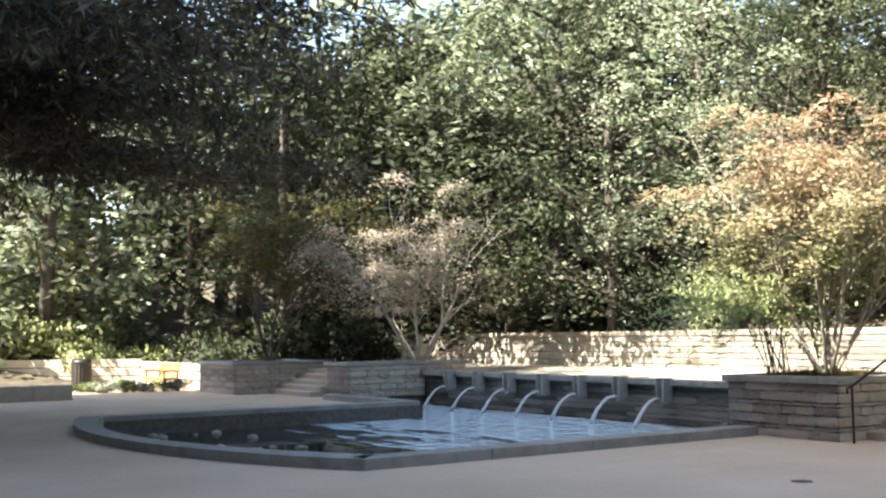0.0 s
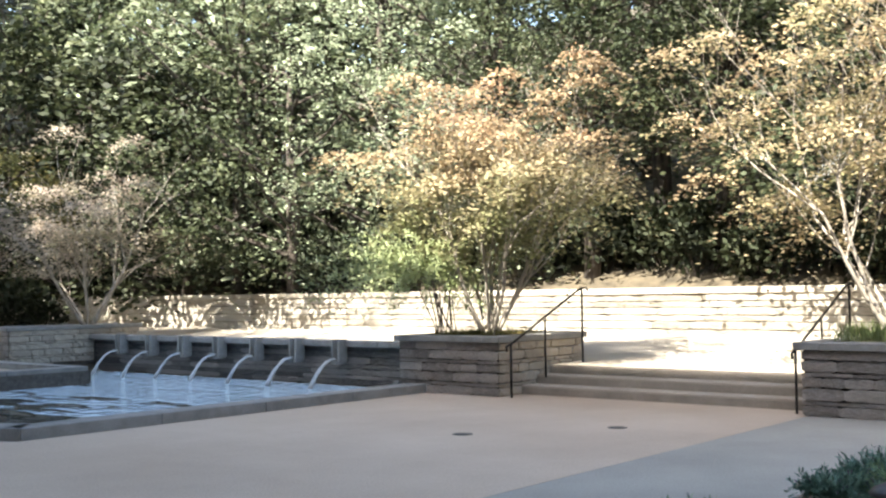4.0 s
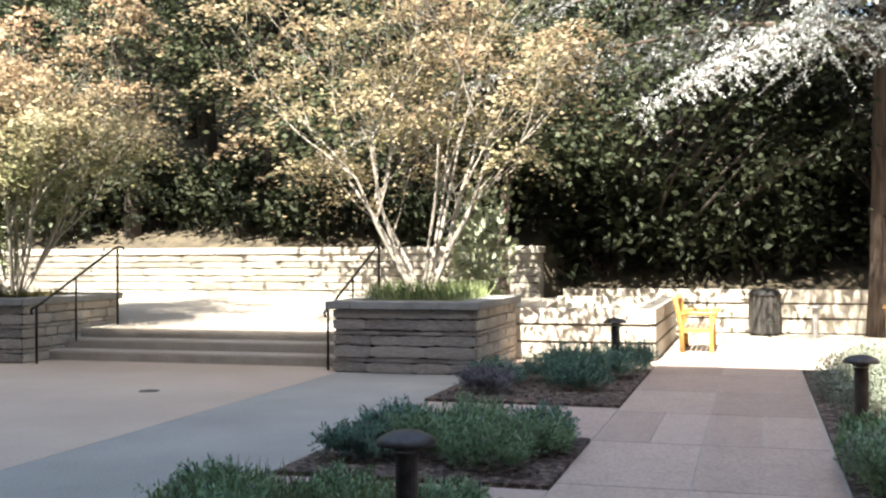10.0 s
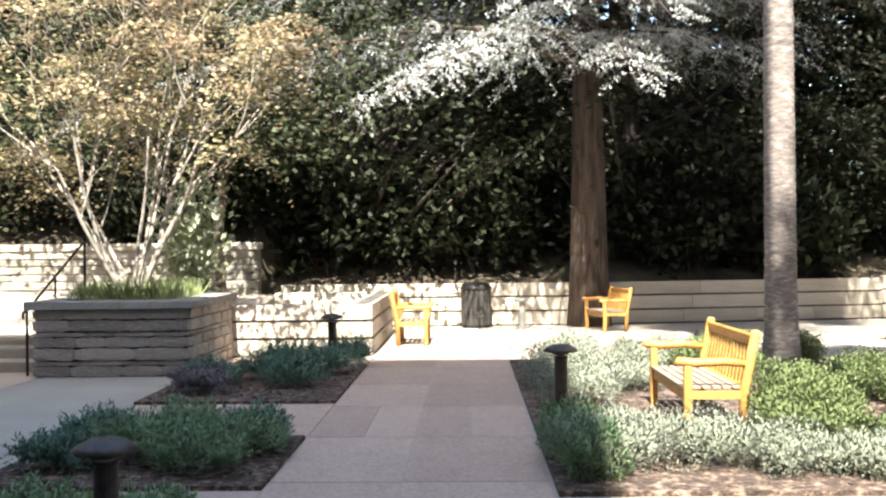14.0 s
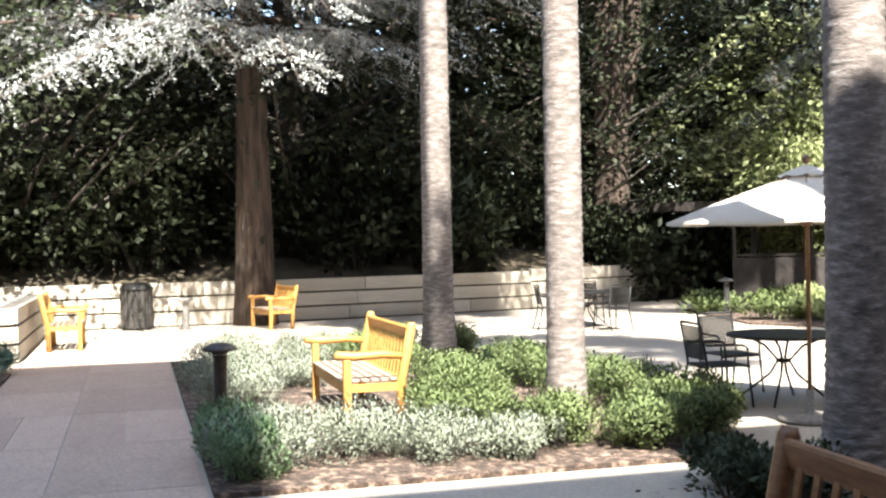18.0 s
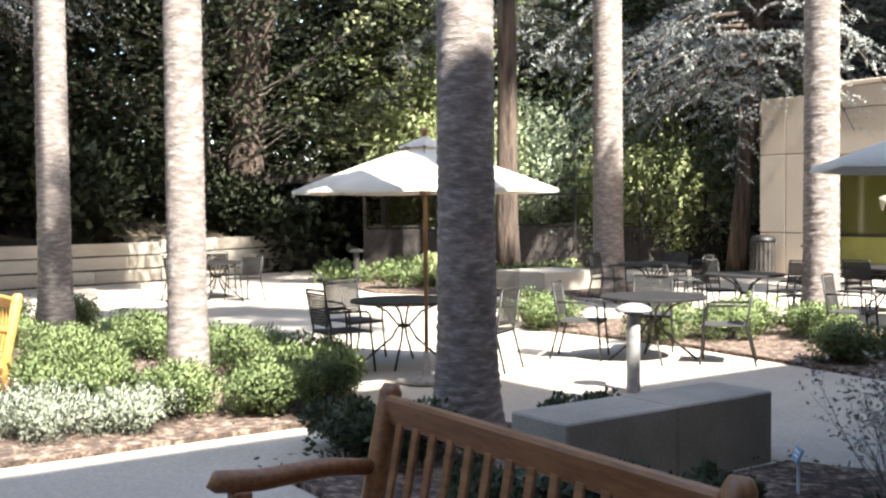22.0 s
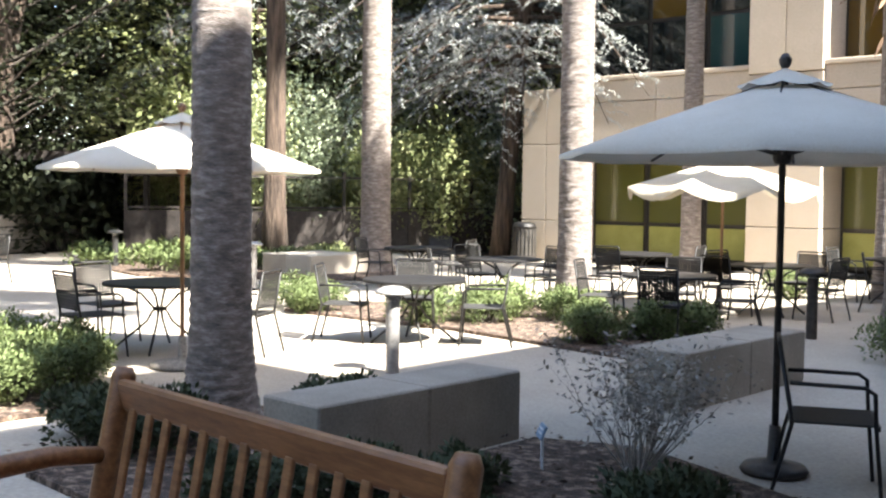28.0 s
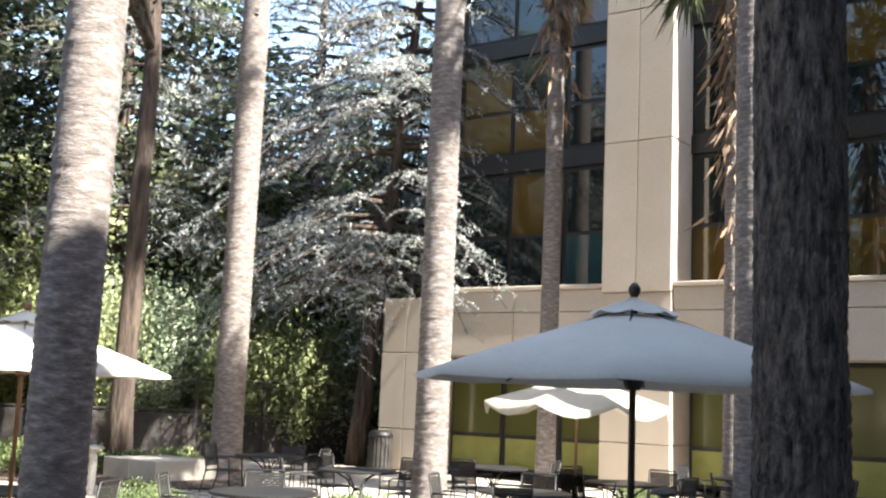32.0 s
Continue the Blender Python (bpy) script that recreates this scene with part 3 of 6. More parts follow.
def hill(x, y):
    h, edge = -0.06, hill_edge(y)
    if 7.9 < x < 18.1 and 13.9 < y < 28.1:
        return -0.75
    if x > edge:
        s = max(0.0, min(1.0, (y + 17.5) / 3))
        h = (1.7 if y > 4.5 else 0.9 * s) + (x - edge) * (0.42 if y > 4.5 else 0.1 + 0.2 * s)
    elif y > 47:
        h = (y - 47) * 0.25
    return h + (0.25 * noise.noise((x * 0.2, y * 0.2, 0)) if h > 0.5 else 0)


bm = bmesh.new()
xs = [-4000, -400, -120, -60] + [-40 + 2 * k for k in range(31)] + [22 + 0.5 * k for k in range(24)] + [34 + 2 * k for k in range(29)] + [120, 200, 500, 4000]
ys = [-4000, -400, -120] + [-80 + 2 * k for k in range(30)] + [-20 + 0.5 * k for k in range(52)] + [6 + 2 * k for k in range(53)] + [140, 220, 500, 4000]
gv = [[bm.verts.new((x, y, hill(x, y) if -60 <= x <= 100 and -90 <= y <= 130 else (hill(min(x, 100), max(-90, min(130, y))) if x > 60 else -0.06))) for y in ys] for x in xs]
for i in range(len(xs) - 1):
    for j in range(len(ys) - 1):
        bm.faces.new((gv[i][j], gv[i + 1][j], gv[i + 1][j + 1], gv[i][j + 1]))
structure("ground", bm, M["soil"], "bare leaf-strewn soil rising to a wooded hillside", "ground", True)


def slab_part(name, outline, z0, z1, mat, label):
    return structure(name, prism(bmesh.new(), outline, z0, z1), mat, label, "pavement")


def rect(x0, x1, y0, y1):
    return [(x0, y0), (x1, y0), (x1, y1), (x0, y1)]


slab_part("pavement", rect(-14, 23.9, -23.0, 12.5), -0.3, -0.008, M["concrete_pale"], "pale concrete paving under the whole court")
slab_part("pavement_far", [(23.9, 4.4), (23.9, -23), (29.0, -23), (29.0, -16), (26.45, -10), (25.28, -3.2), (25.25, 4.4)], -0.3, -0.008, M["concrete_pale"], "pale concrete paving before the block wall")
arc = []
for k in range(25):
    u = k / 24
    arc.append((7.6 - 2.0 * math.sin(math.pi * min(1, 0.02 + u * 0.86)) ** 0.75 - 0.25 * u, 13.7 + 11.6 * u))
rim = [(x + 0.2, 13.9 + 11.2 * k / 24) for k, (x, y) in enumerate(arc)]
slab_part("plaza", [(-13, 6.27), (17.2, 6.27), (17.2, 13.9)] + rim + [(15.15, 25.1), (15.15, 29.84), (17.2, 29.84), (17.2, 46), (-13, 46)], -0.4, 0.0, M["concrete_pink"], "smooth pinkish concrete plaza before the fountain")
slab_part("grey_band", rect(-13, 17.2, 3.98, 6.262), -0.2, 0.0, M["concrete_grey"], "grey concrete band beside the planting beds")

# path of large slabs, each a piece of the floor
path_base = structure("path", boxes((3.0, 18.3, -0.62, 3.97, -0.2, -0.03)), M["mortar"], "garden path of large sand-coloured concrete slabs", "path")
unit_slab = bpy.data.meshes.new("slab")
bm = box(bmesh.new(), -0.5, 0.5, -0.5, 0.5, -0.5, 0.5)
bm.to_mesh(unit_slab)
bm.free()
unit_slab.materials.append(M["slab"])


def piece(name, mesh, parent, loc, scale, rz=0.0):
    ob = new(name, mesh)
    ob.parent = parent
    ob.matrix_basis = pose(*loc, 0, 0, rz) @ Matrix.Diagonal((*scale, 1))
    return ob


def lay(x0, x1, y0, y1):
    piece("slab", unit_slab, path_base, ((x0 + x1) / 2, (y0 + y1) / 2, -0.02 + random.uniform(-0.002, 0.002)), (x1 - x0 - 0.014, y1 - y0 - 0.014, 0.04))


for k, x0 in enumerate([4.7, 6.7, 8.7, 10.7, 12.7, 14.7]):
    cols = [-0.6, 0.0, 0.55, 1.05, 1.6] if k == 3 else [-0.6, 0.55, 1.6]
    for y0, y1 in zip(cols, cols[1:]):
        lay(x0, x0 + 2.0, y0, y1)
for x0, x1 in ((7.45, 8.42), (10.65, 12.93), (16.9, 18.3)):
    for y0, y1 in ((1.6, 2.8), (2.8, 3.97)):
        lay(x0, x1, y0, y1)
lay(16.7, 18.3, -0.6, 0.55), lay(16.7, 18.3, 0.55, 1.6)


def bed(name, outline, label, h=0.035):
    ob = structure(name, prism(bmesh.new(), outline, -0.1, h), M["mulch"], label, "planting bed")
    b = np.random.uniform(0, 1, (900, 2))
    lo, hi = np.min(outline, 0), np.max(outline, 0)
    b = np.c_[lo + 0.1 + b * (hi - lo - 0.2), np.full(900, h + 0.004)]
    w = np.random.normal(size=(900, 3)) * np.array([1, 1, 0.15])
    w /= np.linalg.norm(w, axis=1, keepdims=True)
    blades("wood_chips", b, b + w * 0.06, 0.025, M["mulch"], ob, kind="stuff")
    return ob


bed("bed_near", rect(3.2, 7.44, 1.61, 3.96), "bark-mulched square bed of lavender and grass beside the path")
bed("bed_middle", rect(8.43, 10.64, 1.61, 3.92), "bark-mulched square bed of lavender beside the path")
bed("bed_far", rect(12.94, 16.9, 1.61, 4.0), "bark-mulched bed of lavender before the stone planter")
bed("bed_bench", [(8.2, -0.63), (8.15, -4.6), (8.9, -5.25), (10.5, -5.6), (13.5, -5.7), (17.2, -5.6), (17.4, -0.63)], "bark-mulched bed of silver shrubs round the bench")
bed("bed_palm", [(7.4, -4.9), (7.3, -5.6), (5.78, -5.9), (5.76, -4.3), (5.0, -4.3), (5.0, -6.3), (4.3, -6.6), (2.6, -6.0), (1.5, -4.0), (1.5, -3.2), (6.6, -3.4)], "dark mulched bed behind the bench and round the palm")
bed("bed_patio", [(6.6, -10.0), (7.0, -12.0), (9.0, -13.9), (10.6, -13.4), (13.4, -11.3), (12.6, -10.2), (9.5, -10.4)], "mulched bed with clipped shrubs between the tables")
bed("bed_back", [(15.0, -15.0), (19.5, -12.0), (24.0, -13.0), (24.0, -18.0), (17.5, -18.0)], "mulched bed of low shrubs at the back of the patio")

# ---- stone pieces ----
def unit_stone(seed):
    rng = random.Random(seed)
    bm = box(bmesh.new(), -0.5, 0.5, -0.5, 0.5, -0.5, 0.5, 0.12)
    bmesh.ops.subdivide_edges(bm, edges=[e for e in bm.edges if e.calc_length() > 0.7 and abs((e.verts[0].co - e.verts[1].co).x) > 0.7], cuts=2)
    for v in bm.verts:
        if v.co.y < -0.3:
            v.co.y += rng.uniform(-0.24, 0.12)
        v.co.x += rng.uniform(-0.008, 0.008)
        v.co.z += rng.uniform(-0.03, 0.03)
    me = bpy.data.meshes.new("stone")
    bm.to_mesh(me)
    bm.free()
    return me


STONES = {k: [unit_stone(s) for s in range(5)] for k in ("stone", "stone_pale", "stone_wet", "block")}
for k, ms in STONES.items():
    for me in ms:
        me.materials.append(M[k])
plain_block = bpy.data.meshes.new("block")
bm = box(bmesh.new(), -0.5, 0.5, -0.5, 0.5, -0.5, 0.5, 0.02)
bm.to_mesh(plain_block)
bm.free()
plain_block.materials.append(M["block"])


def courses(parent, a, b, z0, rows, kind, lmin=0.5, lmax=1.1, depth=0.09, seed=0, name="stone"):
    """Stone courses on the face from a to b; the stones stand proud to the right of that way."""
    rng = random.Random(seed)
    (ax, ay), (bx, by) = a, b
    L = math.hypot(bx - ax, by - ay)
    ux, uy = (bx - ax) / L, (by - ay) / L
    ang = math.degrees(math.atan2(uy, ux))
    z = z0
    for h in rows:
        s = 0.0
        while s < L - 1e-3:
            w = rng.uniform(lmin, lmax)
            if L - s - w < lmin * 0.6:
                w = L - s
            c = s + w / 2
            d = depth / 2 - 0.02
            loc = (ax + ux * c + uy * d, ay + uy * c - ux * d, z + h / 2)
            me = plain_block if kind == "plain" else rng.choice(STONES[kind])
            ob = piece(name, me, parent, loc, (w - 0.012, depth, h - (0.045 if kind == "plain" else 0.012)), ang)
            s += w
        z += h


def planter(name, x0, x1, y0, y1, rows, label, top=1.1, kind="stone", sides="wse", seed=1, group="stone planters"):
    t = thing(name, (x0, y0, 0), label, "planter", group)
    w, d = x1 - x0, y1 - y0
    hb = sum(rows)
    part("core", boxes((0.03, w - 0.03, 0.03, d - 0.03, -0.6, hb)), M["mortar"], t)
    if "w" in sides:
        courses(t, (0.03, d), (0.03, 0), 0, rows, kind, 0.3, 0.85, seed=seed)
    if "s" in sides:
        # south face in tan block colour, which carries the warm bounced light
        courses(t, (0.0, 0.03), (w, 0.03), 0, rows, "block", 0.3, 0.85, seed=seed + 1)
    if "n" in sides:
        courses(t, (w, d - 0.03), (0, d - 0.03), 0, rows, kind, seed=seed + 2)
    o, iw = 0.1, 0.32
    for k, a in enumerate(((-o, w + o, -o, iw), (-o, w + o, d - iw, d + o), (-o, iw, iw, d - iw), (w - iw, w + o, iw, d - iw))):
        part("coping", boxes((*a, hb, top), bev=0.012), M["curb"], t, "smooth grey concrete coping")
    part("soil", boxes((iw, w - iw, iw, d - iw, hb - 0.02, top - 0.04)), M["soil"], t)
    return t


ROWS = [0.16, 0.07, 0.19, 0.16, 0.07, 0.18, 0.15]
planter("stone_planter", 15.75, 18.5, 4.08, 6.35, ROWS, "square split-stone planter with grey concrete coping beside the steps", seed=11)
planter("stone_planter", 15.7, 18.5, 12.0, 14.4, ROWS, "square split-stone planter with grey concrete coping at the pool's corner", seed=21, sides="wsn")
planter("stone_planter", 15.8, 20.2, 29.86, 31.3, ROWS, "shaded split-stone planter between the steps and the spouts", seed=31)
planter("stone_planter", 14.0, 17.4, 34.6, 37.8, ROWS, "shaded split-stone planter at the foot of the far steps", seed=41)

# ---- steps and upper terrace ----
def steps(name, x, y0, y1, n, rise, run, label):
    t = thing(name, (x, y0, 0), label, "steps", "", "structure")
    for k in range(n):
        part("tread", boxes((k * run, n * run + 0.1, 0, y1 - y0, k * rise - 0.02, (k + 1) * rise), bev=0.01), M["concrete_pale"], t)
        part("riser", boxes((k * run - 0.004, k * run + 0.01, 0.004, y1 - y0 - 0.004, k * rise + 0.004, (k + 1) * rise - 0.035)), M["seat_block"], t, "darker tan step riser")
    return t


steps("steps_right", 16.4, 6.36, 11.99, 3, 0.167, 0.46, "three broad pale concrete steps up to the terrace")
steps("steps_left", 15.2, 31.31, 34.58, 5, 0.166, 0.36, "five shaded concrete steps beside the planter")
bm = bmesh.new()
for x0, y0, y1 in ((17.88, 6.36, 11.99), (18.52, 4.2, 6.355), (18.52, 11.995, 14.5), (18.95, 14.505, 29.84), (20.22, 29.845, 31.3), (17.0, 31.305, 60)):
    for v in prism(bm, rect(x0, 23.95, y0, y1), -0.1, 0.5).verts:
        if v.co.z > 0.3 and v.co.x > 20:
            v.co.z = 0.82
structure("upper_terrace", bm, M["concrete_pale"], "sunlit pale concrete terrace above the steps", "terrace")
structure("terrace_edge", boxes((18.45, 19.6, 4.08, 4.195, -0.1, 0.5)), M["concrete_pale"], "low concrete edge of the terrace", "terrace")

# ---- back wall ----
bw = thing("wall_back", (24.0, 4.75, 0), "long low wall of pale split stone behind the terrace", "wall", "", "structure")
part("core", boxes((0.02, 0.45, 0, 41, 0, 1.82)), M["mortar"], bw)
courses(bw, (0.03, 24.0), (0.03, 0.0), 0.78, [0.17, 0.2, 0.15, 0.19, 0.15, 0.18], "stone_pale", 0.9, 2.0, 0.1, 51)
courses(bw, (0.03, 41.0), (0.03, 24.0), 0.78, [0.27, 0.25, 0.27, 0.25], "stone_pale", 1.4, 2.8, 0.1, 52)
courses(bw, (0.0, 0.03), (0.5, 0.03), 0.0, [0.5, 0.22, 0.2, 0.24, 0.2, 0.22, 0.24], "stone_pale", 0.4, 0.6, 0.1, 53)
for k in range(10):
    part("coping", boxes((-0.1, 0.55, k * 4 - (0.08 if k == 0 else 0), k * 4 + 3.99, 1.82, 1.98), bev=0.015), M["stone_pale"], bw)

# ---- weir wall with spouts ----
ww = thing("weir_wall", (18.5, 14.5, 0), "dark wet stone wall with a row of seven water spouts", "fountain wall", "", "structure")
part("core", boxes((0.06, 0.44, 0, 15.3, -0.6, 0.68)), M["mortar"], ww)
courses(ww, (0.1, 15.2), (0.1, 0.0), -0.5, [0.12, 0.1, 0.14, 0.1, 0.15, 0.12, 0.17, 0.14], "stone_wet", 0.7, 1.5, 0.09, 61)
for k in range(10):
    part("coping", boxes((-0.14, 0.5, k * 1.53, k * 1.53 + 1.52, 0.66, 0.8), bev=0.012), M["curb"], ww)
for k in range(7):
    y = 27.95 - 1.53 * k
    sp = thing("water_spout", (18.46, y, 0), "grey concrete spout bracket with a falling jet of water", "water spout", "water spouts")
    for s in (-1, 1):
        part("fin", boxes((-0.3, 0.0, s * 0.11 - 0.035, s * 0.11 + 0.035, 0.28, 0.84), bev=0.01), M["curb"], sp)
    part("trough", boxes((-0.34, 0.0, -0.07, 0.07, 0.24, 0.33), bev=0.008), M["curb"], sp)
    part("back_plate", boxes((-0.06, 0.0, -0.07, 0.07, 0.34, 0.8)), M["mortar"], sp)
    bm = bmesh.new()
    rng = random.Random(k)
    prev = None
    for i in range(11):
        u = i / 10
        x, z = -0.3 - 0.85 * u ** 0.85, 0.35 - 0.68 * u * u
        w = 0.046 + 0.045 * u
        row = [bm.verts.new((x + rng.uniform(-0.012, 0.012), w * (j / 2 - 1), z + (0.035 if j in (1, 2, 3) else 0) + rng.uniform(-0.012, 0.012))) for j in range(5)]
        if prev:
            for j in range(4):
                bm.faces.new((prev[j], prev[j + 1], row[j + 1], row[j]))
        prev = row
    bmesh.ops.solidify(bm, geom=bm.faces[:], thickness=0.02)
    part("water_jet", bm, M["jet"], sp, "white falling jet of water", True)

# ---- pool ----
ins = []
for k, (x, y) in enumerate(arc):
    u = k / 24
    ins.append((x + 0.45, 14.15 + 10.7 * u))
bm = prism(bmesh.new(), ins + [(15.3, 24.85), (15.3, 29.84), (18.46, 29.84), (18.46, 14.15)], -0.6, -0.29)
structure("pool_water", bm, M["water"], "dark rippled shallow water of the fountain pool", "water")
pc = thing("pool_curb", (0, 0, 0), "low smooth grey concrete curb round the fountain pool", "curb", "", "structure")
for k in range(24):
    a, b, c, d = arc[k], arc[k + 1], ins[k + 1], ins[k]
    if k % 6 == 0:
        bm = bmesh.new()
    prism(bm, [a, d, c, b][::-1], -0.6, 0.17)
    if k % 6 == 5:
        part("curb_segment", bm, M["curb"], pc)
for k in range(4):
    x0, x1 = (7.6 + k * 2.02 if k else 7.37), 7.6 + (k + 1) * 2.02
    part("curb_segment", boxes((x0, x1 - 0.008, 13.7, 14.15, -0.6, 0.17), bev=0.012), M["curb"], pc)
    xa = arc[-1][0] + 0.1 + k * 2.2
    part("curb_segment", boxes((xa, xa + 2.19, 24.86, 25.3, -0.6, 0.17), bev=0.012), M["curb"], pc)
part("curb_segment", boxes((15.68, 18.4, 14.45, 14.6, -0.6, 0.17)), M["curb"], pc)
part("curb_segment", boxes((14.9, 15.32, 25.302, 29.84, -0.6, 0.17), bev=0.012), M["curb"], pc)
# dark strips hold both the wet concrete and the shade inside the curb
part("lining", boxes((6.2, 15.3, 24.83, 24.857, -0.6, 0.06)), M["mortar"], pc, "wet inner face, darkened for shade as well")
part("lining", boxes((15.322, 15.35, 24.83, 29.84, -0.6, 0.06)), M["mortar"], pc, "wet inner face, darkened for shade as well")
rng = random.Random(5)
for k in range(46):
    bm = bmesh.new()
    bmesh.ops.create_icosphere(bm, subdivisions=1, radius=1)
    s = rng.uniform(0.05, 0.16)
    for v in bm.verts:
        v.co = Vector((v.co.x * s * 1.3, v.co.y * s, v.co.z * s * 0.6)) * rng.uniform(0.8, 1.15)
    top = k % 2
    if top:
        loc = (rng.uniform(19.1, 19.9), rng.uniform(15, 29), 0.56)
    else:
        loc = (rng.uniform(6.5, 9.5), rng.uniform(19.5, 24.4), -0.27)
    st = structure("rock", bm, M["stone"], "", "rock", True)
    st["kind"] = ""
    tagged(st, "rounded grey river stone lying at the water's edge", "rock", "river stones", "thing")
    st.matrix_basis = pose(*loc, 0, 0, rng.uniform(0, 360))

# ---- handrails ----
def handrail(x, y, label):
    t = thing("handrail", (x, y, 0), label, "handrail", "handrails")
    part("lower_post", tube(bmesh.new(), [(0, 0, 0), (0, 0, 0.95)], 0.022), M["rail"], t, smooth=True)
    part("middle_post", tube(bmesh.new(), [(1.1, 0, 0.3), (1.1, 0, 1.42)], 0.018), M["rail"], t, smooth=True)
    part("upper_post", tube(bmesh.new(), [(2.4, 0, 0.48), (2.4, 0, 1.97)], 0.022), M["rail"], t, smooth=True)
    part("rail", tube(bmesh.new(), [(-0.12, 0, 0.84), (-0.14, 0, 0.92), (-0.05, 0, 0.96), (0.02, 0, 0.97), (2.25, 0, 1.93), (2.4, 0, 1.975), (2.58, 0, 1.975), (2.62, 0, 1.92)], 0.022), M["rail"], t, smooth=True)
    return t


handrail(15.7, 11.7, "dark bronze handrail beside the fountain planter")
handrail(15.95, 6.52, "dark bronze handrail beside the grass planter")

# ---- block walls and raised block planter ----
def block_wall(name, a, b, z1, label, thick=0.3, n=3, lmin=1.4, lmax=2.4, seed=0, cap=True):
    L = math.hypot(b[0] - a[0], b[1] - a[1])
    ang = math.degrees(math.atan2(b[1] - a[1], b[0] - a[0]))
    t = thing(name, (a[0], a[1], 0), label, "wall", "", "structure", rz=ang)
    part("core", boxes((0.01, L - 0.01, 0.02, thick - 0.02, -0.05, z1 - 0.02)), M["mortar"], t)
    courses(t, (0, 0.03), (L, 0.03), 0, [z1 / n] * n, "plain", lmin, lmax, 0.09, seed, "block")
    courses(t, (L, thick - 0.03), (0, thick - 0.03), 0, [z1 / n] * n, "plain", lmin, lmax, 0.09, seed + 5, "block")
    courses(t, (L - 0.03, 0), (L - 0.03, thick), 0, [z1 / n] * n, "plain", 1, 2, 0.09, seed + 6, "block")
    return t


block_wall("wall_planter_front", (18.45, 4.05), (18.45, 1.75), 0.9, "raised planter wall of stacked pale concrete blocks", seed=71)
block_wall("wall_planter_side", (18.5, 1.7), (23.4, 1.7), 0.9, "side of the raised block planter in pale stacked concrete", seed=72)
block_wall("wall_planter_back", (23.4, 4.2), (23.4, 1.72), 0.9, "back of the raised block planter in pale stacked concrete", seed=73)
structure("planter_soil", boxes((18.7, 23.4, 2.0, 4.08, -0.05, 0.55)), M["soil"], "dark soil inside the raised block planter", "soil")
block_wall("wall_far_a", (25.3, 4.4), (25.3, -3.2), 1.0, "low retaining wall of stacked pale blocks below the wood", seed=74)
block_wall("wall_far_b", (25.35, -3.2), (26.6, -10.0), 1.0, "shaded low retaining wall of stacked blocks below the wood", seed=75)
block_wall("wall_far_c", (26.6, -10.0), (29.4, -16.3), 1.05, "low retaining wall of stacked mossy blocks below the wood", seed=76)
block_wall("wall_left_far", (14.4, 46.0), (14.4, 38.0), 1.0, "low shaded wall of stacked blocks behind the bench", seed=77)
block_wall("wall_left_end", (9.2, 50.0), (14.4, 46.0), 1.1, "sunlit low wall of stacked pale blocks", seed=78)


def seat_block(x0, x1, y0, y1, h, label, mat="seat_block"):
    t = thing("seat_block", (x0, y0, 0), label, "seat wall", "concrete seat blocks")
    n = 2
    along_x = (x1 - x0) > (y1 - y0)
    for k in range(n):
        if along_x:
            w = (x1 - x0) / n
            b = (k * w, (k + 1) * w - 0.006, 0, y1 - y0, -0.02, h)
        else:
            w = (y1 - y0) / n
            b = (0, x1 - x0, k * w, (k + 1) * w - 0.006, -0.02, h)
        part("block", boxes(b, bev=0.012), M[mat], t)
    return t


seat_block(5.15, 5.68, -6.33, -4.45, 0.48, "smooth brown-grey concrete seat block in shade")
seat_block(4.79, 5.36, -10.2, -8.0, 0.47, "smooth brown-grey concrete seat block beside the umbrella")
seat_block(6.5, 8.9, 35.6, 36.4, 0.48, "sunlit pale concrete seat block at the plaza's edge", "block")
seat_block(17.2, 18.8, -16.2, -14.6, 0.42, "low pale concrete seat block by the palm", "block")

# ---- building ----
B = thing("office_building", (0, -23.2, 0), "tan precast concrete office building with dark window bands", "building")
def bp(name, x0, x1, y0, y1, z0, z1, mat, label="", bev=0.015, parent=None):
    return part(name, boxes((x0, x1, y0, y1, z0, z1), bev=bev), M[mat], parent or B, label)


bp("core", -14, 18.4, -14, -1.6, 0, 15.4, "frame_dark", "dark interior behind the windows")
for x0, x1 in ((17.0, 18.6), (10.3, 12.05), (3.4, 5.15), (-3.5, -1.75)):
    xm = (x0 + x1) / 2
    for z0, z1 in ((0, 1.05), (1.06, 3.05), (3.06, 4.5)):
        bp("panel", x0, xm - 0.006, -1.7, 0, z0 + 0.006, z1, "panel")
        bp("panel", xm + 0.006, x1, -1.7, 0, z0 + 0.006, z1, "panel")
    if x0 < 16:
        for z0, z1 in ((4.52, 8.1), (8.12, 11.35), (11.37, 15.2)):
            bp("panel", x0, xm - 0.006, -1.7, 0.05, z0, z1, "panel")
            bp("panel", xm + 0.006, x1, -1.7, 0.05, z0, z1, "panel")
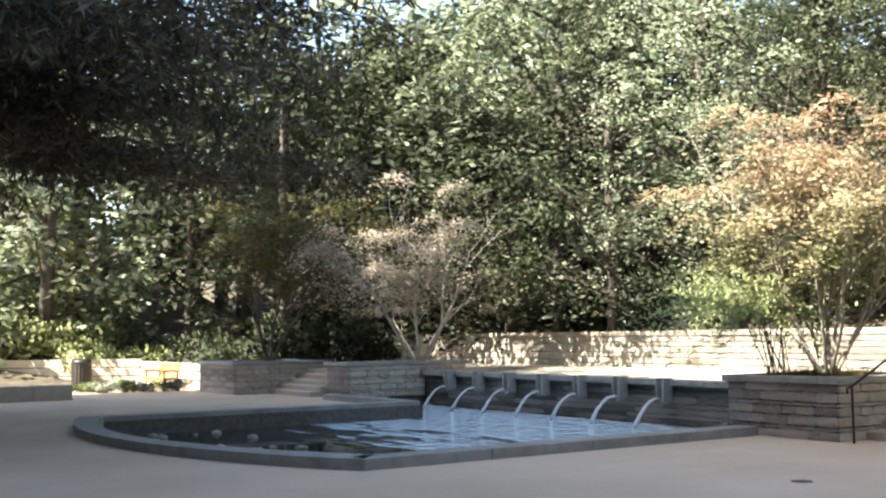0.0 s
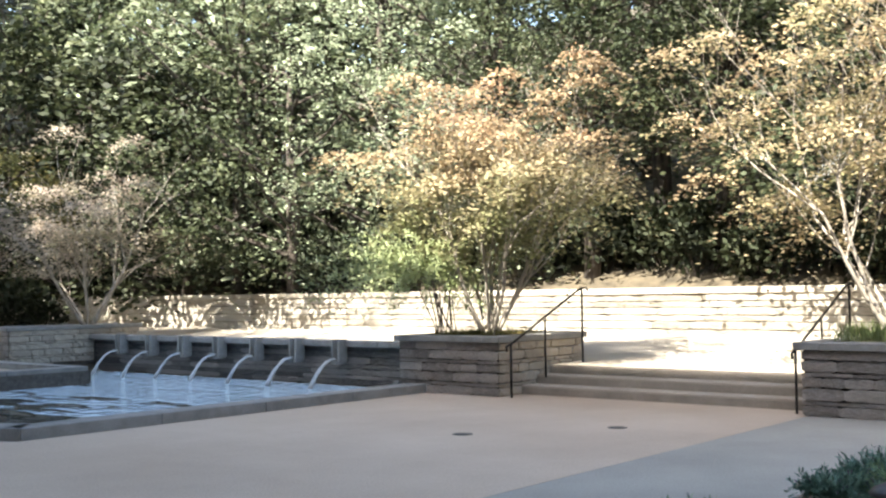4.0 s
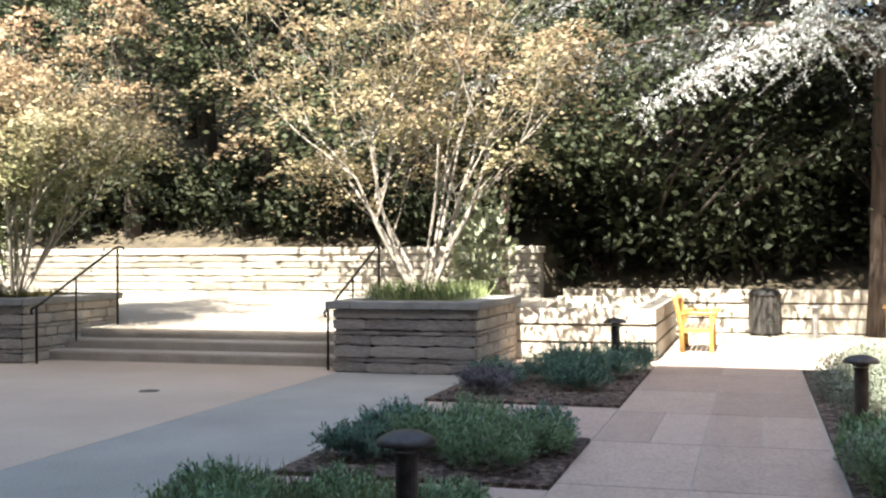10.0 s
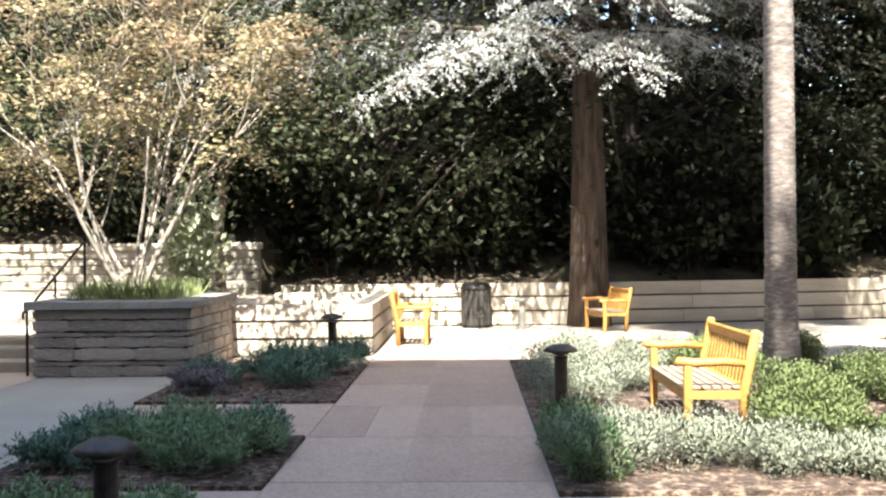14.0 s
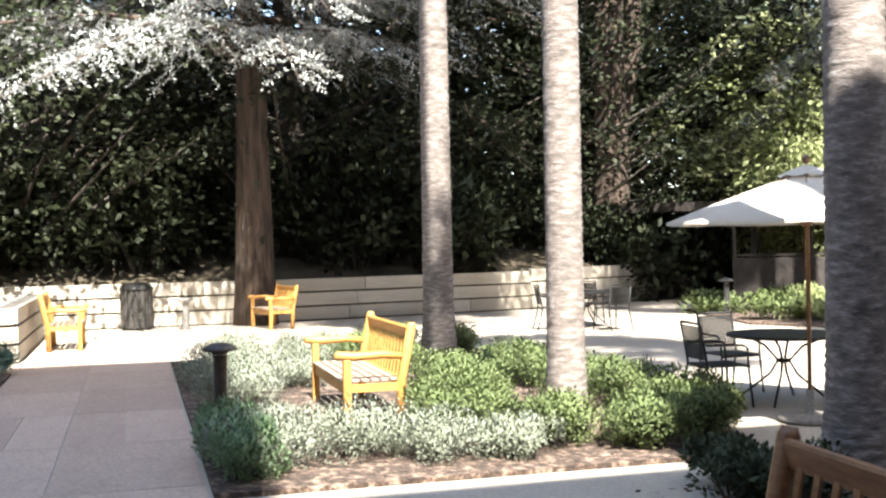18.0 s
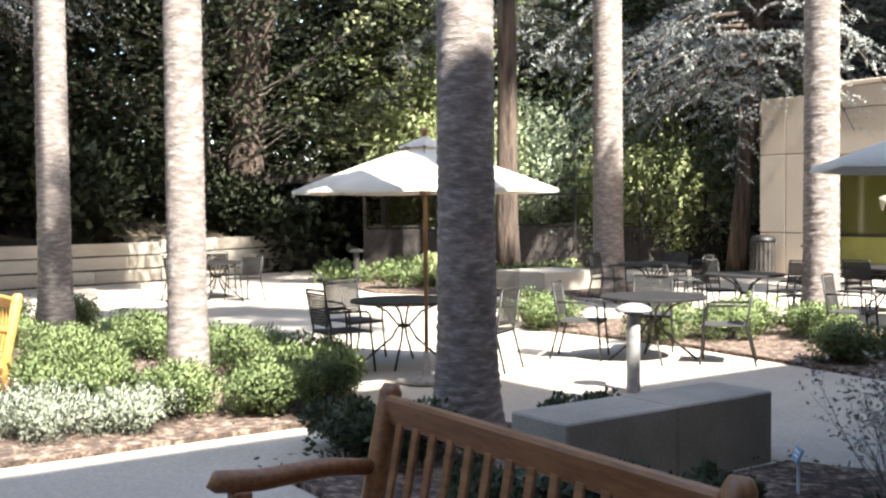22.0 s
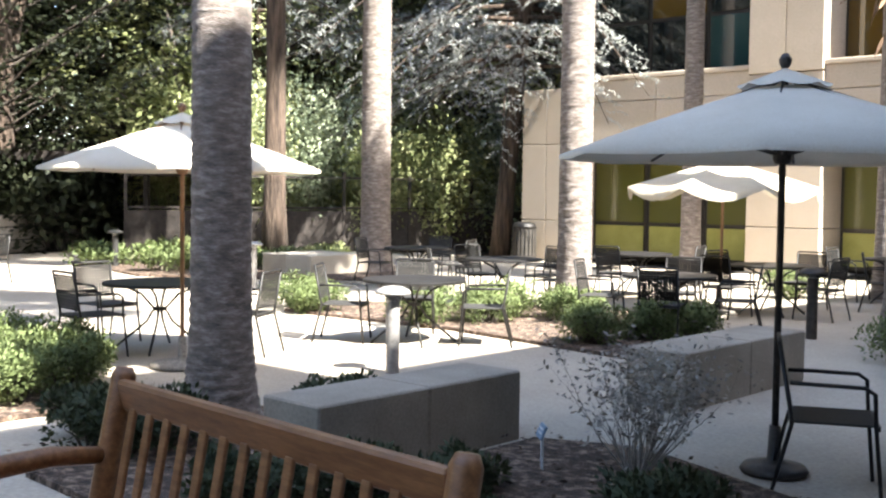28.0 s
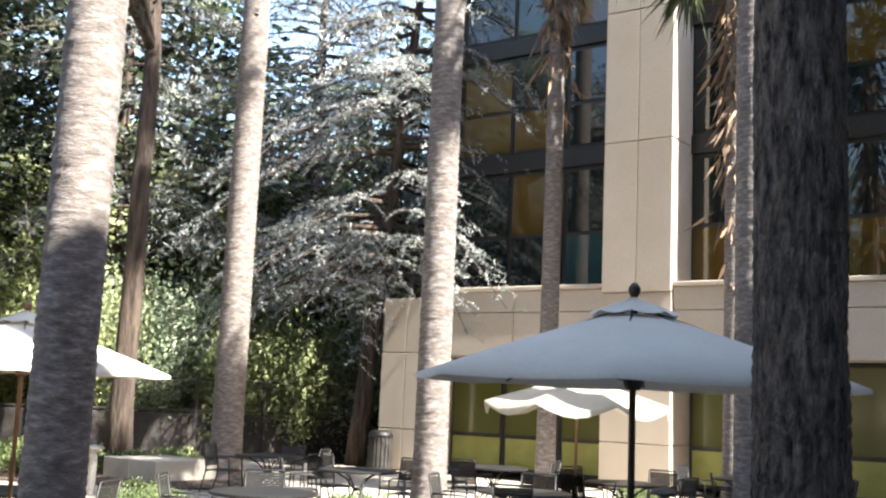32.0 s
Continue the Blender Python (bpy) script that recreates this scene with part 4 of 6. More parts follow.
for x0, x1 in ((12.05, 17.0), (5.15, 10.3), (-1.75, 3.4)):
    for k in range(2):
        w = (x1 - x0) / 2
        for z0, z1 in ((3.0, 4.08), (4.1, 4.62)):
            bp("panel", x0 + k * w + 0.006, x0 + (k + 1) * w - 0.006, -0.9, -0.06, z0, z1, "panel")
    bp("sill", x0 + 0.01, x1 - 0.01, -1.0, 0.0, 4.63, 4.74, "panel")
    n = 3 if x1 - x0 > 4 else 2
    w = (x1 - x0) / n
    for k in range(n):
        gx0, gx1 = x0 + k * w, x0 + (k + 1) * w
        win = bp("window", gx0 + 0.01, gx1 - 0.01, -1.16, -1.1, 0.12, 2.98, "frame_dark", "dark bronze window frame", 0)
        bp("pane", gx0 + 0.09, gx1 - 0.09, -1.09, -1.07, 1.05, 2.9, "glass_olive", "olive-tinted window glass", 0, win)
        bp("pane", gx0 + 0.09, gx1 - 0.09, -1.09, -1.07, 0.2, 0.95, "blind", "yellow-green lower pane", 0, win)
        for z0, z1 in ((4.76, 7.9), (8.4, 11.1), (11.6, 15.0)):
            win = bp("window", gx0 + 0.01, gx1 - 0.01, -1.2, -1.1, z0, z1, "frame_dark", "dark bronze window frame", 0)
            bp("pane", gx0 + 0.07, gx1 - 0.07, -1.09, -1.07, z0 + 0.1, (z0 + z1) / 2 - 0.2, random.choice(("glass_dark", "glass_dark", "glass_teal", "glass_lamp_amber")), "dark reflecting window glass, some tinted amber for interior light", 0, win)
            bp("pane", gx0 + 0.07, gx1 - 0.07, -1.09, -1.07, (z0 + z1) / 2 - 0.1, z1 - 0.1, random.choice(("glass_dark", "glass_dark", "glass_lamp_amber")), "dark reflecting window glass, some tinted amber for interior light", 0, win)
    for z0, z1 in ((7.92, 8.38), (11.12, 11.58)):
        bp("spandrel", x0 + 0.01, x1 - 0.01, -1.3, -1.0, z0, z1, "frame_dark")
bp("parapet", -14, 18.5, -1.8, 0.1, 15.22, 15.9, "panel")
bp("roof", -13.8, 18.3, -13.8, -1.9, 15.42, 15.6, "panel")

# unseen blocks added behind the camera to shade the court; dark walls limit bounce
for nm, x0, x1, y0, y1, h in (("rear_building", -24, -3.0, 0.12, 17.3, 24.4), ("rear_tower", -24, -3.0, 17.304, 33.2, 26.3), ("rear_annex", -24, -3.0, 33.204, 40.0, 30.0), ("rear_wing", -24, -3.0, -22.5, 0.1, 12.6)):
    R = thing(nm, (x0, y0, 0), "dark-glazed block added unseen behind the viewer to shade the court", "building")
    part("wall", boxes((0, x1 - x0, 0, y1 - y0, -0.1, h)), M["frame_dark"], R)
    part("roof", boxes((-0.2, x1 - x0 + 0.2, 0.0, y1 - y0, h, h + 0.25)), M["panel"], R)
    for i in range(int(h / 4)):
        for j in range(int((y1 - y0) / 4)):
            part("window", boxes((x1 - x0 + 0.01, x1 - x0 + 0.03, 0.8 + j * 4, 3.4 + j * 4, 1.0 + i * 4, 3.2 + i * 4)), M["glass_dark"], R)

# unseen roof block, shaped so its shadow covers the stout palm's lower trunk
stair_tower = thing("stair_tower", (-6.0, -4.6, 12.85), "tan block on the rear wing's roof, added unseen to shade the palm", "building")
part("wall", prism(bmesh.new(), [(0, 1.15), (0, -1.7), (3.0, -1.7), (3.0, 0.9)], 0, 1.75), M["panel"], stair_tower)
part("roof", prism(bmesh.new(), [(-0.05, 1.2), (-0.05, -1.75), (3.05, -1.75), (3.05, 0.95)], 1.752, 1.9), M["panel"], stair_tower)

# ---- furniture ----
def garden_bench(x, y, rz, label, L=1.5, mat="wood", slats=13, seat_mat="wood_grey", size=1.0):
    """Bench whose sitter looks along +y; origin at the middle of the floor."""
    t = thing("garden_bench", (x, y, 0), label, "bench", "garden benches", rz=rz)
    t.scale = (size, size, size)
    h, w = L / 2, M[mat]
    for s in (-1, 1):
        part("rear_leg", tube(bmesh.new(), [(s * (h - 0.035), -0.2, 0), (s * (h - 0.035), -0.22, 0.42), (s * (h - 0.035), -0.32, 0.9), (s * (h - 0.035), -0.325, 0.93)], [0.042, 0.044, 0.044, 0.03], 8), w, t, smooth=True)
        part("front_leg", boxes((s * (h - 0.035) - 0.035, s * (h - 0.035) + 0.035, 0.24, 0.31, 0, 0.62), bev=0.008), w, t)
        part("armrest", tube(bmesh.new(), [(s * (h - 0.035), -0.25, 0.63), (s * (h - 0.035), -0.05, 0.655), (s * (h - 0.035), 0.2, 0.645), (s * (h - 0.035), 0.36, 0.66), (s * (h - 0.035), 0.38, 0.635)], [0.03, 0.036, 0.04, 0.04, 0.02], 8), w, t, smooth=True)
        part("side_rail", boxes((s * (h - 0.035) - 0.02, s * (h - 0.035) + 0.02, -0.2, 0.28, 0.33, 0.4)), w, t)
    part("front_rail", boxes((-h + 0.07, h - 0.07, 0.25, 0.285, 0.3, 0.4), bev=0.005), w, t)
    part("rear_rail", boxes((-h + 0.07, h - 0.07, -0.235, -0.2, 0.36, 0.44), bev=0.005), w, t)
    for k in range(6):
        y0 = -0.2 + k * 0.088
        part("seat_slat", boxes((-h + 0.07, h - 0.07, y0, y0 + 0.07, 0.41, 0.435), bev=0.005), M[seat_mat], t)
    bm = boxes((-h + 0.06, h - 0.06, -0.02, 0.02, -0.055, 0.055), bev=0.01)
    bmesh.ops.transform(bm, matrix=pose(0, -0.305, 0.84, -12), verts=bm.verts)
    part("top_rail", bm, w, t)
    for k in range(slats):
        xx = -h + 0.09 + (L - 0.18) * (k + 0.5) / slats
        bm = boxes((-0.021, 0.021, -0.008, 0.008, 0, 0.385), bev=0.004)
        bmesh.ops.transform(bm, matrix=pose(xx, -0.225, 0.425, 11), verts=bm.verts)
        part("back_slat", bm, w, t)
    return t


garden_bench(11.53, -2.36, 0, "golden teak garden bench with slatted back among silver shrubs", 1.78, size=1.09)
garden_bench(3.27, -2.225, -2.8, "long red-brown wooden garden bench with worn top rail", 1.75, "wood_dark", 14, "wood_dark", 1.11)
garden_bench(20.9, 1.12, 180, "golden teak garden bench against the block planter", 1.2, size=1.09)
garden_bench(23.75, -3.0, 12, "golden teak garden bench under the cedar", 1.27)
garden_bench(13.4, 40.3, 100, "orange-brown teak bench in front of the low wall", 1.3, size=1.1)


def bollard(x, y, label, h=0.83, mat="bronze", s=1.0):
    t = thing("bollard_light", (x, y, 0), label, "bollard light", "bollard lights")
    part("post", lathe(bmesh.new(), [(0.066, 0), (0.066, h * 0.82), (0.072, h * 0.83), (0.072, h * 0.85)], 18), M[mat], t, smooth=False)
    part("lens", lathe(bmesh.new(), [(0.052, h * 0.85), (0.052, h * 0.91)], 16), M["white_paint"], t)
    part("louvre", lathe(bmesh.new(), [(0.06, h * 0.865), (0.085, h * 0.87), (0.085, h * 0.885), (0.06, h * 0.89)], 18), M[mat], t)
    part("cap", lathe(bmesh.new(), [(0.05, h * 0.905), (0.17, h * 0.905), (0.175, h * 0.92), (0.15, h * 0.955), (0.09, h * 0.988), (0.02, h)], 24), M[mat], t, "domed bronze cap", True)
    return t


bollard(6.05, 1.98, "bronze bollard light with a domed cap beside the lavender")
bollard(16.76, 2.12, "bronze bollard light with a domed cap at the far bed")
bollard(11.35, -0.92, "bronze bollard light with a domed cap beside the path")
bollard(7.73, -7.6, "sunlit silver-grey bollard light on the patio", 0.84, "silver_metal")
bollard(24.1, -1.16, "pale bollard light before the block wall", 0.7, "silver_metal")
bollard(6.0, -13.1, "bronze bollard light among the tables", 0.88)
bollard(15.9, -12.16, "sunlit pale bollard light by the clipped hedge", 0.84, "silver_metal")
bollard(22.0, -13.0, "bollard light among low shrubs", 0.84, "mesh_grey")
bollard(26.4, -17.0, "bollard light among low shrubs", 0.84, "silver_metal")
bollard(16.4, -22.2, "bollard light before the building", 0.84)


def patio_chair(x, y, rz, label="black metal mesh armchair at a patio table"):
    """Sitter looks along +y."""
    t = thing("patio_chair", (x, y, 0), label, "chair", "patio chairs", rz=rz)
    for s in (-1, 1):
        part("front_leg", tube(bmesh.new(), [(s * 0.27, 0.27, 0), (s * 0.25, 0.23, 0.44), (s * 0.26, 0.22, 0.62), (s * 0.26, 0.17, 0.655), (s * 0.26, -0.1, 0.66), (s * 0.245, -0.24, 0.66)], 0.013, 6), M["black_metal"], t, smooth=True)
        part("rear_leg", tube(bmesh.new(), [(s * 0.25, -0.33, 0), (s * 0.235, -0.22, 0.43), (s * 0.235, -0.3, 0.88)], 0.013, 6), M["black_metal"], t, smooth=True)
    part("seat", boxes((-0.24, 0.24, -0.21, 0.24, 0.428, 0.442), bev=0.005), M["mesh_grey"], t, "dark woven metal seat")
    bm = lattice(bmesh.new(), -0.225, 0.225, 0, 0.36, 13, 12, 0.022, "z", 0.008)
    bmesh.ops.transform(bm, matrix=pose(0, -0.235, 0.5, 10), verts=bm.verts)
    part("backrest", bm, M["mesh_grey"], t, "dark woven metal back")
    part("top_rail", tube(bmesh.new(), [(-0.238, -0.295, 0.865), (-0.22, -0.302, 0.885), (0.22, -0.302, 0.885), (0.238, -0.295, 0.865)], 0.013, 6), M["black_metal"], t, smooth=True)
    part("front_bar", boxes((-0.25, 0.25, 0.235, 0.255, 0.41, 0.44)), M["black_metal"], t)
    part("rear_bar", boxes((-0.25, 0.25, -0.235, -0.215, 0.41, 0.44)), M["black_metal"], t)
    return t


def patio_table(x, y, label="round black metal patio table with splayed legs", r=0.6, rz=0):
    t = thing("patio_table", (x, y, 0), label, "table", "patio tables", rz=rz)
    part("tabletop", lathe(bmesh.new(), [(r - 0.01, 0.7), (r, 0.705), (r, 0.725), (r - 0.015, 0.735)], 36), M["black_metal"], t)
    for k in range(4):
        a = math.radians(45 + 90 * k)
        c, s = math.cos(a), math.sin(a)
        part("leg", tube(bmesh.new(), [(0.42 * c, 0.42 * s, 0.7), (0.2 * c, 0.2 * s, 0.6), (0.06 * c, 0.06 * s, 0.44), (0.14 * c, 0.14 * s, 0.3), (0.5 * c, 0.5 * s, 0.0)], 0.014, 6), M["black_metal"], t, smooth=True)
    part("hub", lathe(bmesh.new(), [(0.07, 0.42), (0.07, 0.46)], 14), M["black_metal"], t)
    return t


def umbrella(x, y, label, mat="canvas", r=1.45, z=2.0, rise=0.48, rz=10, pole="pole_wood", flop=0.012, foot="base_stone", wide=0.3):
    t = thing("patio_umbrella", (x, y, 0), label, "umbrella", "patio umbrellas", rz=rz)
    part("base", lathe(bmesh.new(), [(wide, 0), (wide + 0.01, 0.02), (wide - 0.01, 0.05), (0.1, 0.065), (0.045, 0.09), (0.035, 0.3)], 26), M[foot], t, "round cast base", True)
    part("pole", lathe(bmesh.new(), [(0.022, 0.05), (0.022, z + rise + 0.05)], 12), M[pole], t, smooth=True)
    part("hub", lathe(bmesh.new(), [(0.045, z - 0.06), (0.06, z - 0.03), (0.06, z + 0.04), (0.04, z + 0.06)], 12), M[pole], t)
    N = 48
    bm = bmesh.new()
    rings = []
    for f in (0.14, 0.4, 0.7, 1.0):
        ring = []
        for k in range(N):
            a = 2 * math.pi * k / N
            u = (k * 8 / N) % 1
            sag = math.sin(math.pi * u)
            rr = r * f * (1 - 0.075 * sag)
            zz = z + rise * (1 - f) ** 0.95 - flop * 0.6 * sag * f
            ring.append(bm.verts.new((rr * math.cos(a), rr * math.sin(a), zz)))
        rings.append(ring)
    hem = [bm.verts.new((v.co.x * 1.003, v.co.y * 1.003, v.co.z - 0.03 - flop * 0.5 * math.sin(math.pi * ((k * 8 / N) % 1)))) for k, v in enumerate(rings[-1])]
    rings.append(hem)
    for a, b in zip(rings, rings[1:]):
        for k in range(N):
            bm.faces.new((a[k], a[(k + 1) % N], b[(k + 1) % N], b[k]))
    canopy = part("canopy", bm, M[mat], t, "pale fabric canopy with eight panels", True)
    bm = bmesh.new()
    tp = bm.verts.new((0, 0, z + rise + 0.06))
    ring = [bm.verts.new((r * 0.2 * (1 - 0.05 * math.sin(math.pi * ((k * 8 / N) % 1))) * math.cos(2 * math.pi * k / N), r * 0.2 * (1 - 0.05 * math.sin(math.pi * ((k * 8 / N) % 1))) * math.sin(2 * math.pi * k / N), z + rise * 0.84 + 0.03 - 0.02 * math.sin(math.pi * ((k * 8 / N) % 1)))) for k in range(N)]
    for k in range(N):
        bm.faces.new((ring[k], ring[(k + 1) % N], tp))
    part("vent", bm, M[mat], canopy, "raised fabric vent cap", True)
    part("finial", lathe(bmesh.new(), [(0.022, z + rise + 0.06), (0.036, z + rise + 0.085), (0.04, z + rise + 0.115), (0.016, z + rise + 0.15)], 14), M[pole], t, "turned dark wooden finial", True)
    for k in range(8):
        a = 2 * math.pi * k / 8
        c, s = math.cos(a), math.sin(a)
        rib = part("rib", tube(bmesh.new(), [(0.05 * c, 0.05 * s, z + rise * 0.97), (r * 0.97 * c, r * 0.97 * s, z - 0.01)], 0.011, 5), M[pole], t)
        part("strut", tube(bmesh.new(), [(0.05 * c, 0.05 * s, z), (r * 0.5 * c, r * 0.5 * s, z + rise * 0.46)], 0.009, 5), M[pole], rib)
    return t


umbrella(9.4, -6.36, "off-white patio umbrella with wooden pole over a black table", r=1.34, z=1.94)
umbrella(3.43, -6.72, "grey-white patio umbrella in shade with dark pole", r=1.42, z=1.99, rise=0.47, rz=22, pole="bronze", foot="bronze", wide=0.2)
umbrella(8.2, -14.9, "cream scalloped patio umbrella in full sun", "canvas_cream", 1.45, 1.86, 0.42, 5, flop=0.16)

first_table = patio_table(10.58, -6.86)
for x, y, rz in ((9.1, -9.3, 10), (11.05, -13.3, 30), (7.55, -12.35, 20), (7.6, -15.35, 0), (10.6, -16.4, 12), (5.9, -17.4, 40), (2.25, -7.35, 15), (14.2, -14.6, 25), (20.5, -8.9, 0), (6.9, -18.6, 0)):
    copy_thing(first_table, pose(x, y, 0, 0, 0, rz))
first_chair = patio_chair(10.6, -6.06, 176)
seats = [(11.5, -6.75, 92), (9.7, -7.35, -62),
         (9.75, -8.8, 127), (8.42, -9.75, -52), (9.75, -9.95, 40),
         (11.6, -12.6, 140), (10.2, -13.5, -80), (11.9, -13.6, 70), (10.9, -14.2, 0),
         (8.35, -12.0, 110), (6.8, -12.7, -65), (7.2, -11.6, 200), (7.9, -13.2, 20),
         (8.4, -15.6, 75), (6.8, -15.2, -95), (7.5, -16.2, 0), (7.9, -14.5, 175),
         (11.4, -16.2, 100), (9.8, -16.6, -80), (10.5, -15.6, 180), (6.6, -17.0, 110), (5.2, -17.7, -70),
         (14.9, -14.2, 110), (13.5, -14.9, -70), (14.5, -15.4, 20),
         (3.03, -6.6, 116), (1.75, -6.6, 200), (20.4, -8.1, 170), (19.7, -9.1, -80), (21.3, -9.3, 80), (6.1, -18.7, -90), (7.7, -18.4, 90)]
for x, y, rz in seats:
    copy_thing(first_chair, pose(x, y, 0, 0, 0, rz))


def litter_bin(x, y, label, h=1.0, r=0.3):
    t = thing("litter_bin", (x, y, 0), label, "litter bin", "litter bins")
    part("body", lathe(bmesh.new(), [(r * 0.9, 0), (r * 0.95, 0.05), (r, h * 0.86)], 22), M["mesh_grey"], t)
    for k in range(18):
        a = 2 * math.pi * k / 18
        part("stave", boxes((r * 0.97, r * 1.05, -0.03, 0.03, 0.06, h * 0.85)), M["iron"], t).matrix_basis = pose(0, 0, 0, 0, 0, math.degrees(a))
    part("rim", lathe(bmesh.new(), [(r * 1.08, h * 0.84), (r * 1.1, h * 0.88), (r * 0.9, h * 0.97), (r * 0.55, h), (r * 0.5, h * 0.93)], 24), M["black_metal"], t, smooth=True)
    return t


litter_bin(24.75, -0.15, "dark round litter bin against the sunlit block wall", 1.02, 0.33)
litter_bin(11.0, 42.6, "dark round litter bin at the end of the low wall", 1.2, 0.36)
litter_bin(18.1, -22.7, "dark round litter bin at the building's corner", 1.0, 0.3)

# drain covers in the plaza
for x, y in ((11.25, 9.25), (13.0, 7.9)):
    d = thing("drain_cover", (x, y, 0), "small dark iron drain cover set in the plaza", "drain cover", "drain covers")
    part("plate", lathe(bmesh.new(), [(0.14, -0.02), (0.14, 0.003), (0.12, 0.006)], 20), M["iron"], d)

# plant label
sg = thing("plant_sign", (4.43, -5.64, 0.035), "small blue plant sign on a white stake in mulch", "sign", rz=-42)
part("stake", boxes((-0.014, 0.014, -0.006, 0.006, 0, 0.22)), M["white_paint"], sg)
bm = boxes((-0.075, 0.075, -0.008, 0.008, -0.045, 0.045), bev=0.003)
bmesh.ops.transform(bm, matrix=pose(0, 0.004, 0.235, 24), verts=bm.verts)
part("plate", bm, M["sign_blue"], sg, "pale blue plate")
bm = boxes((-0.055, 0.055, 0.009, 0.011, 0.01, 0.022), (-0.055, 0.03, 0.009, 0.011, -0.015, -0.005))
bmesh.ops.transform(bm, matrix=pose(0, 0.004, 0.235, 24), verts=bm.verts)
part("text_bar", bm, M["white_paint"], sg)

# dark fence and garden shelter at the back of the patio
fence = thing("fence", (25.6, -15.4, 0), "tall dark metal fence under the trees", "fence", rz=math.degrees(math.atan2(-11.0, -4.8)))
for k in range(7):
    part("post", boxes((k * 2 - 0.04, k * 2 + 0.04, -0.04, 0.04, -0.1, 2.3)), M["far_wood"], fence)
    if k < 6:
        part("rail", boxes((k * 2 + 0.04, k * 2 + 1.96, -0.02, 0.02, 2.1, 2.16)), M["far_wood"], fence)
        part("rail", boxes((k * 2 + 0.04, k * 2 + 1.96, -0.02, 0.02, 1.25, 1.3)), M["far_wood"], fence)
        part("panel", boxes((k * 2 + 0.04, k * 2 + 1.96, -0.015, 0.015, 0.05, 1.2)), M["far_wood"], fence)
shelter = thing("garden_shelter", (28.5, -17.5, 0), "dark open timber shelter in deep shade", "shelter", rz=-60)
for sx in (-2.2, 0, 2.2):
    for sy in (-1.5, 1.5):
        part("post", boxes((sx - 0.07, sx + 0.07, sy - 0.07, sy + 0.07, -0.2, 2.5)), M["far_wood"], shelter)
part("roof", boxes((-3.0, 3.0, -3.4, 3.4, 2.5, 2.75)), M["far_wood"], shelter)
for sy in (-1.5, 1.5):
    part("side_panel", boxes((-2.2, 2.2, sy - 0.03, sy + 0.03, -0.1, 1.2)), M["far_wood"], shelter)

# ---- palms ----
def palm(x, y, r, h, label, seed, mat="palm", crown=True, flare=1.35, lean=(0, 0), skirt=1.6, deep=0.018):
    rng = random.Random(seed)
    np.random.seed(seed)
    t = thing("palm_tree", (x, y, 0), label, "palm tree", "palms")
    bm = bmesh.new()
    n = 24 if mat == "palm" else 84
    furrow = 0.0 if mat == "palm" else 0.10
    prev = None
    z = -0.1
    k = 0
    while z < h:
        f = max(0, z) / h
        rr = r * (1 - 0.22 * f) * (1 + (flare - 1) * math.exp(-max(0, z) / 0.35))
        rr *= 1 + deep * (1 if k % 2 else -1) * rng.uniform(0.4, 1.3)
        ring = []
        for i in range(n):
            ca, sa = math.cos(2 * math.pi * i / n), math.sin(2 * math.pi * i / n)
            q = rr * (1 + (0.022 if n < 30 else 0.01) * rng.uniform(-1, 1) - furrow * max(0, noise.noise((ca * 5, sa * 5, z * 1.1 + 3))) - furrow * max(0, noise.noise((ca * 11, sa * 11, z * 2.3))))
            ring.append(bm.verts.new((lean[0] * f * h + q * ca, lean[1] * f * h + q * sa, z + 0.012 * rng.uniform(-1, 1))))
        if prev:
            for i in range(n):
                bm.faces.new((prev[i], prev[(i + 1) % n], ring[(i + 1) % n], ring[i]))
        prev = ring
        z += (0.045 if k % 2 else 0.03) * (1 if z < 9 else 5)
        k += 1
    part("trunk", bm, M[mat], t, smooth=True)
    if crown:
        c = np.array([lean[0] * h, lean[1] * h, h])
        if skirt:
            b = c + np.random.normal(size=(700, 3)) * np.array([r * 0.7, r * 0.7, skirt * 0.35]) - np.array([0, 0, skirt * 0.55])
            w = np.random.normal(size=(700, 3)) * 0.3 + (b - c) * np.array([0.8, 0.8, 0]) + np.array([0, 0, -0.9])
            w /= np.linalg.norm(w, axis=1, keepdims=True)
            blades("dead_fronds", b, b + w * np.random.uniform(0.3, 0.8, (700, 1)), 0.07, M["thatch"], t, kind="stuff")
        bs, ts = [], []
        for i in range(60):
            a, el = rng.uniform(0, 2 * math.pi), rng.uniform(-0.5, 1.1)
            d = np.array([math.cos(a) * math.cos(el), math.sin(a) * math.cos(el), math.sin(el)])
            o = c + d * 1.7
            m = 46
            fan = np.random.normal(size=(m, 3)) * 0.45 + d
            fan /= np.linalg.norm(fan, axis=1, keepdims=True)
            bs += [np.repeat(o[None], m, 0), c[None]]
            ts += [o + fan * np.random.uniform(0.8, 1.5, (m, 1)) + np.array([0, 0, -0.2]), o[None]]
        blades("fronds", np.concatenate(bs), np.concatenate(ts), 0.085, M["leaf_oak"], t, kind="stuff")
    return t


palm(16.3, -4.6, 0.235, 13.4, "tall grey palm trunk rising from the clipped shrubs", 1)
palm(9.51, -3.88, 0.172, 20.5, "tall pinkish-grey ringed palm trunk among shrubs", 2)
palm(7.09, -5.16, 0.225, 23, "stout palm trunk, shaded below and sunlit above", 3, flare=1.45, lean=(0.006, -0.007))
palm(17.4, -16.6, 0.33, 20, "pale smooth palm trunk behind the tables", 4, skirt=2.4, deep=0.015)
palm(9.75, -13.35, 0.25, 19, "grey palm trunk standing in the patio bed", 5, deep=0.02)
